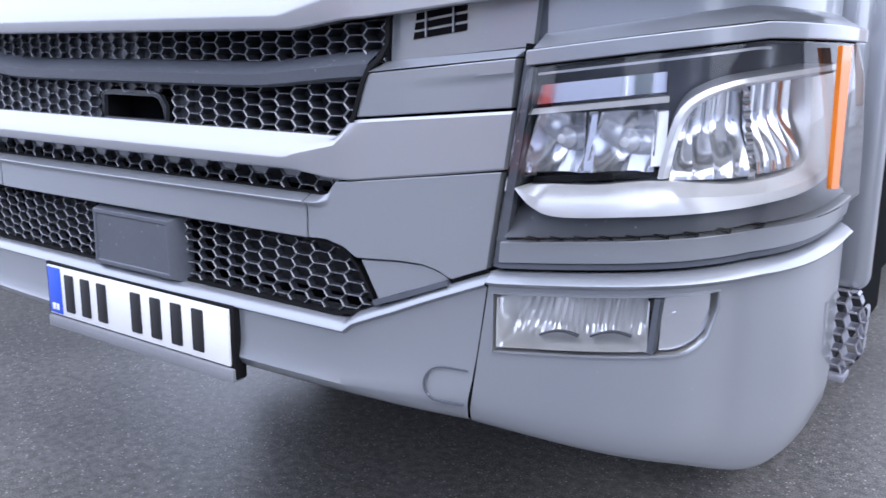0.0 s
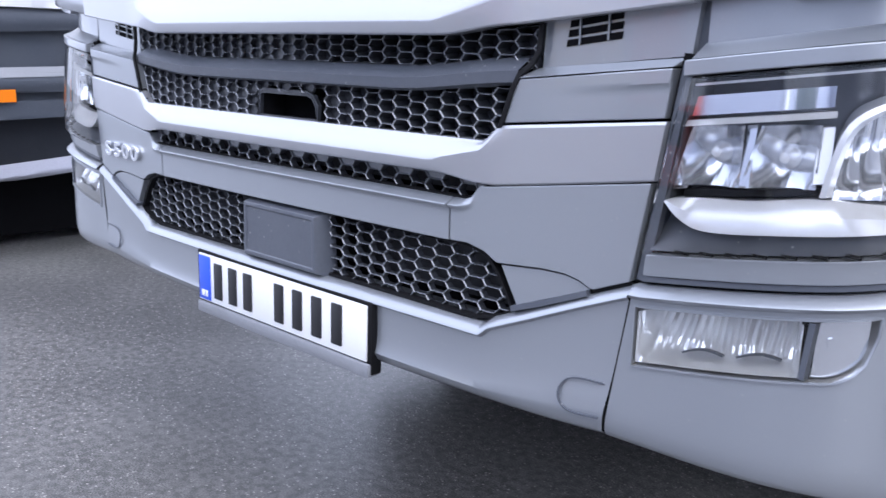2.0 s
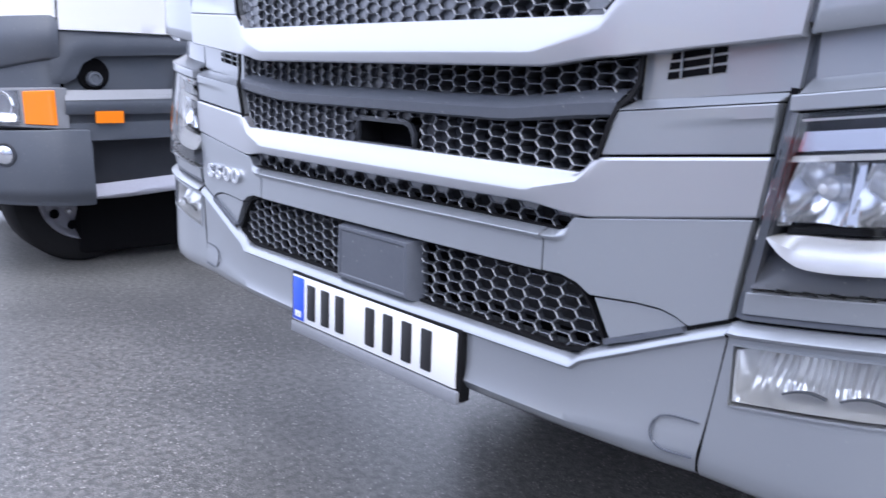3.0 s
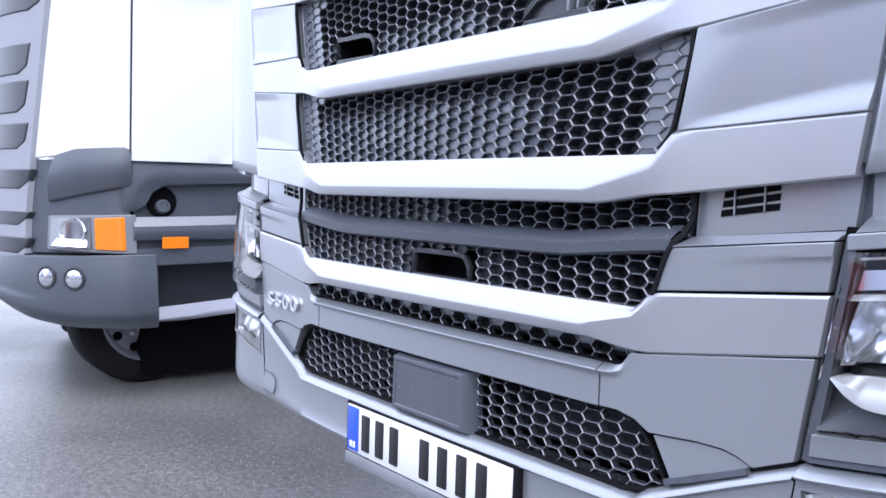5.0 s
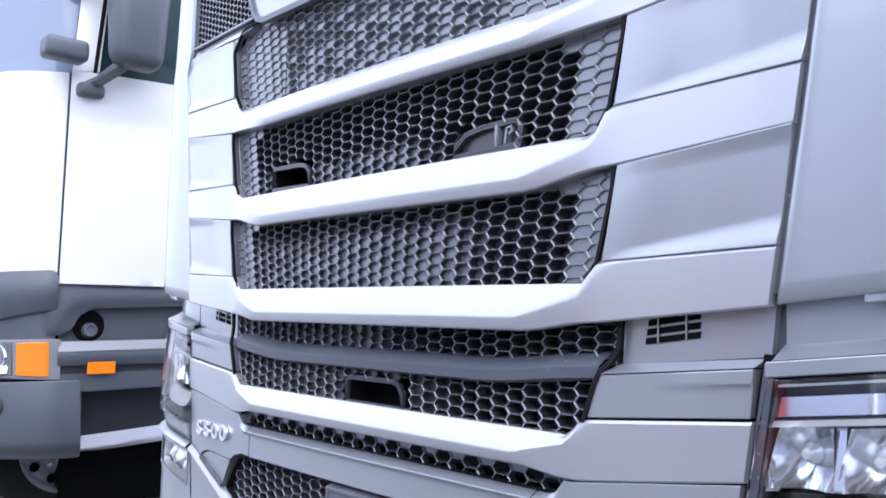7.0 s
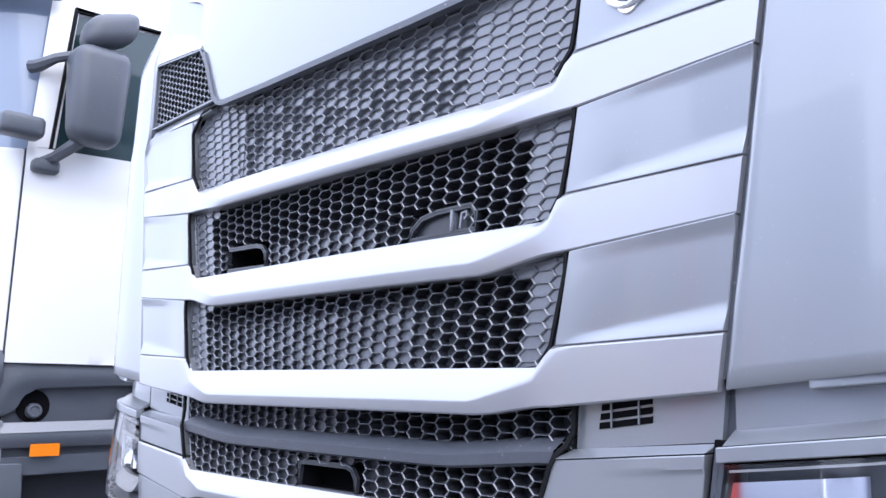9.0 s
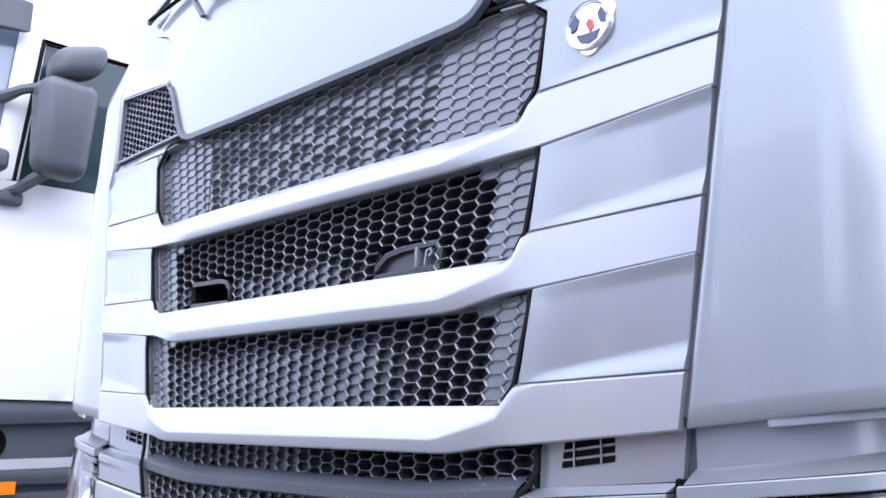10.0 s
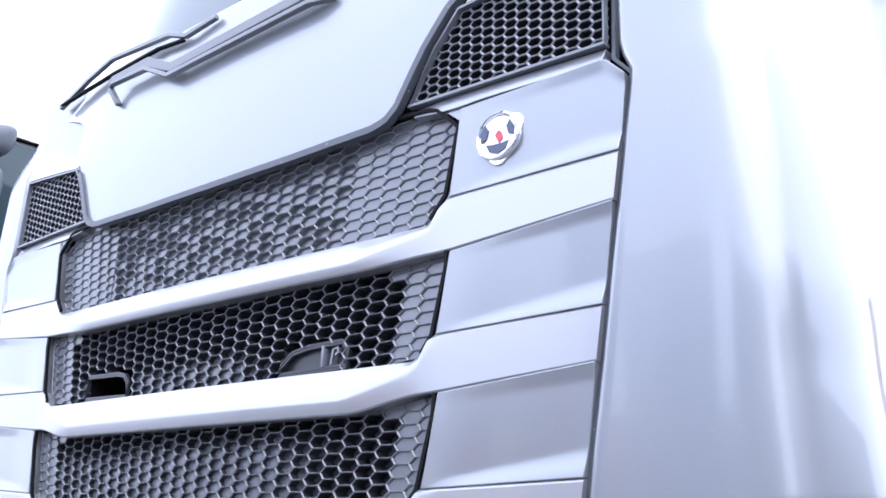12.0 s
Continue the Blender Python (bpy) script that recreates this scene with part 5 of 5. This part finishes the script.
bump = part("bumper", patch([(wall_x(-4.39), 0.52), (wall_x(-3.9), 0.46), (wall_x(-3.62), 0.405), (wall_x(-3.42), 0.378), (W(0.415), 0.375)], [(wall_x(-4.39), 0.70), (wall_x(-3.7), 0.735), (W(0.395), 0.765)], lambda u, v: -0.03 - 0.02 * math.sin(math.pi * v) - 0.010 * ease((0.40 - v) / 0.05) * (1 - ease((u - 0.55) / 0.2)) + 0.04 * ease((0.22 - v) / 0.22), 40, 24, 0.12, on_wall), DARK_GREY, truck_b, "dark grey plastic bumper", bevel=0.015)
m, q = on_wall(W(0.385), 0.572, -0.046), on_wall(W(0.385), 0.572, -0.080)
part("parking_sensor", lathe([(0.0, 0.024), (0.004, 0.022), (0.004, 0.018), (0.001, 0.016), (0.002, 0.0001)], m, Vector(q) - Vector(m), 20), DARK_GREY, bump, "round parking sensor")
for y in (0.075, 0.172):
    m = on_wall(W(y), 0.635, -0.049)
    q = on_wall(W(y), 0.635, -0.080)
    axis = Vector(q) - Vector(m)
    fog_lamp = part("fog_lamp", lathe([(0.0, 0.046), (0.006, 0.044), (0.008, 0.038), (0.013, 0.026), (0.015, 0.0001)], m, axis, 28), BOWL, bump, "round fog lamp")
    part("lamp_ring", lathe([(0.0, 0.060), (0.006, 0.057), (0.006, 0.049), (0.0, 0.045)], m, axis, 28), GRILLE_WALL, fog_lamp, "dark lamp ring")
head = part("headlight", patch([(W(0.055), 0.775), (W(0.362), 0.765)], [(W(0.060), 0.950), (W(0.355), 0.968)], -0.012, 20, 6, 0.06, on_wall), RAIL_GREY, truck_b, "headlight with an amber turn lamp", bevel=0.006)
part("reflector", patch([(W(0.068), 0.792), (W(0.222), 0.787)], [(W(0.072), 0.938), (W(0.215), 0.948)], lambda u, v: -0.016, 14, 10, 0.01, on_wall), BOWL, head, "chrome reflector")
m = on_wall(W(0.150), 0.868, -0.010)
q = on_wall(W(0.150), 0.868, -0.060)
part("headlight_bowl", lathe([(0.006, 0.076), (0.014, 0.072), (0.010, 0.062), (-0.004, 0.050), (-0.014, 0.034), (-0.018, 0.016), (0.004, 0.014), (0.006, 0.0001)], m, Vector(q) - Vector(m), 28), BOWL, head, "round chrome headlight bowl")
# Pale tilted patch, added to give the lamp its bright lower half.
part("bowl_floor", patch([(W(0.085), 0.800), (W(0.205), 0.797)], [(W(0.095), 0.850), (W(0.200), 0.852)], lambda u, v: -0.040 + 0.034 * v, 10, 6, 0.01, on_wall), BRIGHT, head, "pale patch added for the headlight's bright lower half")
part("turn_lamp", patch([(W(0.238), 0.785), (W(0.350), 0.782)], [(W(0.232), 0.945), (W(0.342), 0.955)], -0.020, 8, 4, 0.02, on_wall), ORANGE, head, "amber turn lamp", bevel=0.005)
# Grille of the white truck: grey surround, near-black patches for the slots' shade.
part("grille_surround", patch([(wall_x(-4.39), 0.72), (W(-0.02), 0.72), (W(-0.015), 1.0)], [(wall_x(-4.39), 2.30), (W(0.05), 2.30), (W(0.06), 2.28)], -0.008, 16, 14, 0.04, on_wall), WALL_FAR, truck_b, "light grey grille surround")
for z0, z1, y1 in ((0.74, 0.83, 0.0), (0.89, 0.965, 0.0), (1.08, 1.19, 0.005), (1.29, 1.43, -0.005), (1.48, 1.65, -0.005), (1.68, 1.84, 0.0), (2.0, 2.22, 0.04)):
    part("grille_slot", patch([(wall_x(-4.37), z0), (W(y1 - 0.035), z0), (W(y1 - 0.015), z0 + 0.04)], [(wall_x(-4.37), z1), (W(y1 - 0.003), z1)], -0.014, 8, 4, 0.03, on_wall), GRILLE_WALL, truck_b, "near-black patch standing in for a shaded grille slot", bevel=0.01)
# Mirror.
bm = block((-3.13, 0.49, 2.35), (-2.92, 0.785, 2.87), 0.075, 4)
for v in bm.verts:
    k = 0.84 + 0.16 * ease((v.co.z - 2.34) / 0.45)
    v.co.x, v.co.y = -3.02 + (v.co.x + 3.02) * k, 0.65 + (v.co.y - 0.65) * k - 0.02 * math.sin(math.pi * (v.co.z - 2.35) / 0.52) * (v.co.y < 0.6)
mirror = part("mirror", bm, DARK_GREY, truck_b, "dark grey main mirror housing on arms")
bm = block((-3.12, 0.535, 2.885), (-2.93, 0.80, 3.075), 0.070, 4)
for v in bm.verts:
    v.co.z += 0.36 * (v.co.y - 0.66)
    v.co.y += 0.10 * (v.co.z - 2.95)
part("small_mirror", bm, DARK_GREY, mirror, "small upper mirror housing")
part("mirror_arm", tube([(-3.21, 0.36, 2.75), (-3.17, 0.38, 2.75), (-3.10, 0.44, 2.79), (-3.03, 0.60, 2.85), (-3.02, 0.66, 2.90)], [0.036, 0.034, 0.026, 0.022, 0.022]), DARK_GREY, mirror, "upper mirror arm")
part("mirror_arm", tube([(-3.20, 0.46, 2.26), (-3.12, 0.49, 2.28), (-3.06, 0.58, 2.37), (-3.0, 0.66, 2.43)], [0.03, 0.03, 0.035, 0.04]), DARK_GREY, mirror, "lower mirror arm")
part("mirror_foot", block((-3.21, 0.40, 2.20), (-3.13, 0.53, 2.27), 0.02, 3), DARK_GREY, mirror, "mirror foot")
part("front_mirror", block((-3.16, 0.20, 2.34), (-3.03, 0.41, 2.45), 0.03, 3), DARK_GREY, truck_b, "dark front mirror")
wheel = part("wheel", lathe([(-0.15, 0.24), (-0.155, 0.28), (-0.15, 0.33), (-0.13, 0.365), (-0.10, 0.38), (0.10, 0.38), (0.13, 0.365), (0.15, 0.33), (0.155, 0.28), (0.15, 0.24)], (-3.75, 0.60, 0.38), (1, 0, 0), 40), TYRE, truck_b, "front wheel with a black tyre")
part("rim", lathe([(0.15, 0.25), (0.158, 0.245), (0.145, 0.228), (0.10, 0.21), (0.09, 0.15), (0.12, 0.12), (0.14, 0.09), (0.14, 0.0001)], (-3.75, 0.60, 0.38), (1, 0, 0), 40), GALV, wheel, "steel rim")
for k in range(10):
    w = 2 * math.pi * k / 10
    # The rim is not pierced: black discs give the holes' shade.
    part("rim_hole", lathe([(0.1005, 0.027), (0.1015, 0.024), (0.1015, 0.0001)], (-3.75, 0.60 + 0.183 * math.cos(w), 0.38 + 0.183 * math.sin(w)), (1, 0, 0), 14), VOID, wheel, "near-black disc standing in for a hand hole")
    part("wheel_nut", lathe([(0.11, 0.013), (0.150, 0.012), (0.155, 0.0001)], (-3.75, 0.60 + 0.125 * math.cos(w + 0.2), 0.38 + 0.125 * math.sin(w + 0.2)), (1, 0, 0), 6), STEEL, wheel)
part("rail_backing", patch([(W(0.345), 0.70), (W(1.5), 0.74)], [(W(0.345), 0.93), (W(1.5), 0.95)], 0.045, 12, 3, 0.02, on_wall), DARK_GREY, truck_b, "grey plastic behind the side rail")
# Underside coloured near-black, so its shade is in the colour.
part("underbody", block((-5.4, 0.3, 0.50), (-3.40, 2.3, 1.25), 0.03), VOID, truck_b, "near-black block with the shade under the cab in its colour")
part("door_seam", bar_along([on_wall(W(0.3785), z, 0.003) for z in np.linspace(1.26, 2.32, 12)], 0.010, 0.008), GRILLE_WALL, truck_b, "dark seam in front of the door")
# Second black block, filling the shade under the front.
part("front_axle", block((-5.4, 0.50, 0.18), (-3.86, 2.3, 0.52), 0.03), VOID, truck_b, "near-black block with the shade under the cab in its colour")

# ---- far surroundings ----
def far_building(name, lo, hi, m, label):
    ob = thing(name, ((lo[0] + hi[0]) / 2, (lo[1] + hi[1]) / 2, 0), label, "building", "buildings round the yard")
    part("wall", block(lo, hi, 0.05), m, ob)
    part("roof", block((lo[0] - 0.3, lo[1] - 0.3, hi[2]), (hi[0] + 0.3, hi[1] + 0.3, hi[2] + 0.4), 0.05), WALL_FAR, ob, "flat grey roof edge")
    return ob


def box_truck(x, y, width, tall, box, cab, label, flip=False, nose=0.22):
    """A box truck standing with its side to the yard's far edge."""
    ob = thing("box_truck", (x + width / 2, y, 0), label, "truck", "box trucks across the yard")
    part("box", block((x, y - 2.5, 1.1), (x + width * (0.98 - nose), y, tall), 0.06), box, ob, "plain box body")
    part("cab", block((x + width * (1 - nose), y - 2.4, 0.6), (x + width, y - 0.05, tall * 0.57), 0.18, 3), cab, ob, "rounded cab")
    part("cab_window", block((x + width * (1 - 0.72 * nose), y - 0.10, tall * 0.38), (x + width * 0.96, y - 0.02, tall * 0.54), 0.03), GLASS_DARK, ob, "dark side window")
    part("side_guard", block((x + 0.4, y - 0.12, 0.45), (x + width * 0.74, y - 0.04, 0.95), 0.02), GREY_PLASTIC, ob, "grey side guard")
    for k in (0.12, 0.22, 0.86):
        part("wheel", lathe([(-0.15, 0.01), (-0.15, 0.42), (-0.12, 0.5), (0.12, 0.5), (0.15, 0.42), (0.15, 0.01)], (x + width * k, y - 0.25, 0.5), (0, 1, 0), 24), RUBBER, ob, "black wheel")
    if flip:
        # The cab on the other end.
        for child in ob.children:
            for v in child.data.vertices:
                v.co.x = 2 * x + width - v.co.x
            child.data.flip_normals()
    return ob


BOX_BLUE = material("pale_blue_box", (0.45, 0.48, 0.57), 0.4, grain=0.05, grain_scale=20, dirt=(0.26, 0.3, 0.4), dirt_scale=0.8)
CAB_RED = material("red_cab", (0.55, 0.05, 0.03), 0.35, grain=0.05, grain_scale=20, coat=0.4)
CAB_YELLOW = material("yellow_cab", (0.46, 0.33, 0.08), 0.35, grain=0.05, grain_scale=20, coat=0.4)
BOX_GREY = material("grey_box", (0.32, 0.34, 0.39), 0.5, grain=0.08, grain_scale=20, dirt=(0.24, 0.25, 0.28), dirt_scale=0.8)
box_truck(-13.5, -10.6, 7.5, 3.5, BOX_GREY, CAB_YELLOW, "grey box truck with a yellow cab across the yard")
box_truck(-3.1, -7.3, 3.3, 4.0, BOX_BLUE, CAB_RED, "short pale blue box truck with a red cab across the yard", True, 0.2)
box_truck(0.45, -7.6, 9.3, 4.1, BOX_BLUE, BOX_BLUE, "long pale blue box truck across the yard", True, 0.24)
box_truck(7.6, 1.9, 7.0, 4.0, BOX_GREY, WHITE_PAINT, "grey box truck with a white cab beside the yard")
box_truck(9.5, -15, 7.2, 3.8, BOX_GREY, WHITE_PAINT, "grey box truck with a white cab across the yard")
# Unseen buildings, added to give the paint something dark to reflect.
far_building("warehouse", (-40, -70, 0), (-4, -58, 9), WALL_FAR, "long grey clad block across the yard, unseen, added for reflections")
far_building("warehouse", (8, -74, 0), (32, -60, 10), WALL_FAR, "tall grey clad block across the yard, unseen, added for reflections")
far_building("warehouse", (60, -30, 0), (75, 60, 13.5), WALL_FAR, "grey clad block beside the yard, unseen, added for reflections")
far_building("brick_building", (-8.0, 44, 0), (6, 54, 12.6), BRICK_FAR, "brown brick building far behind the trucks")
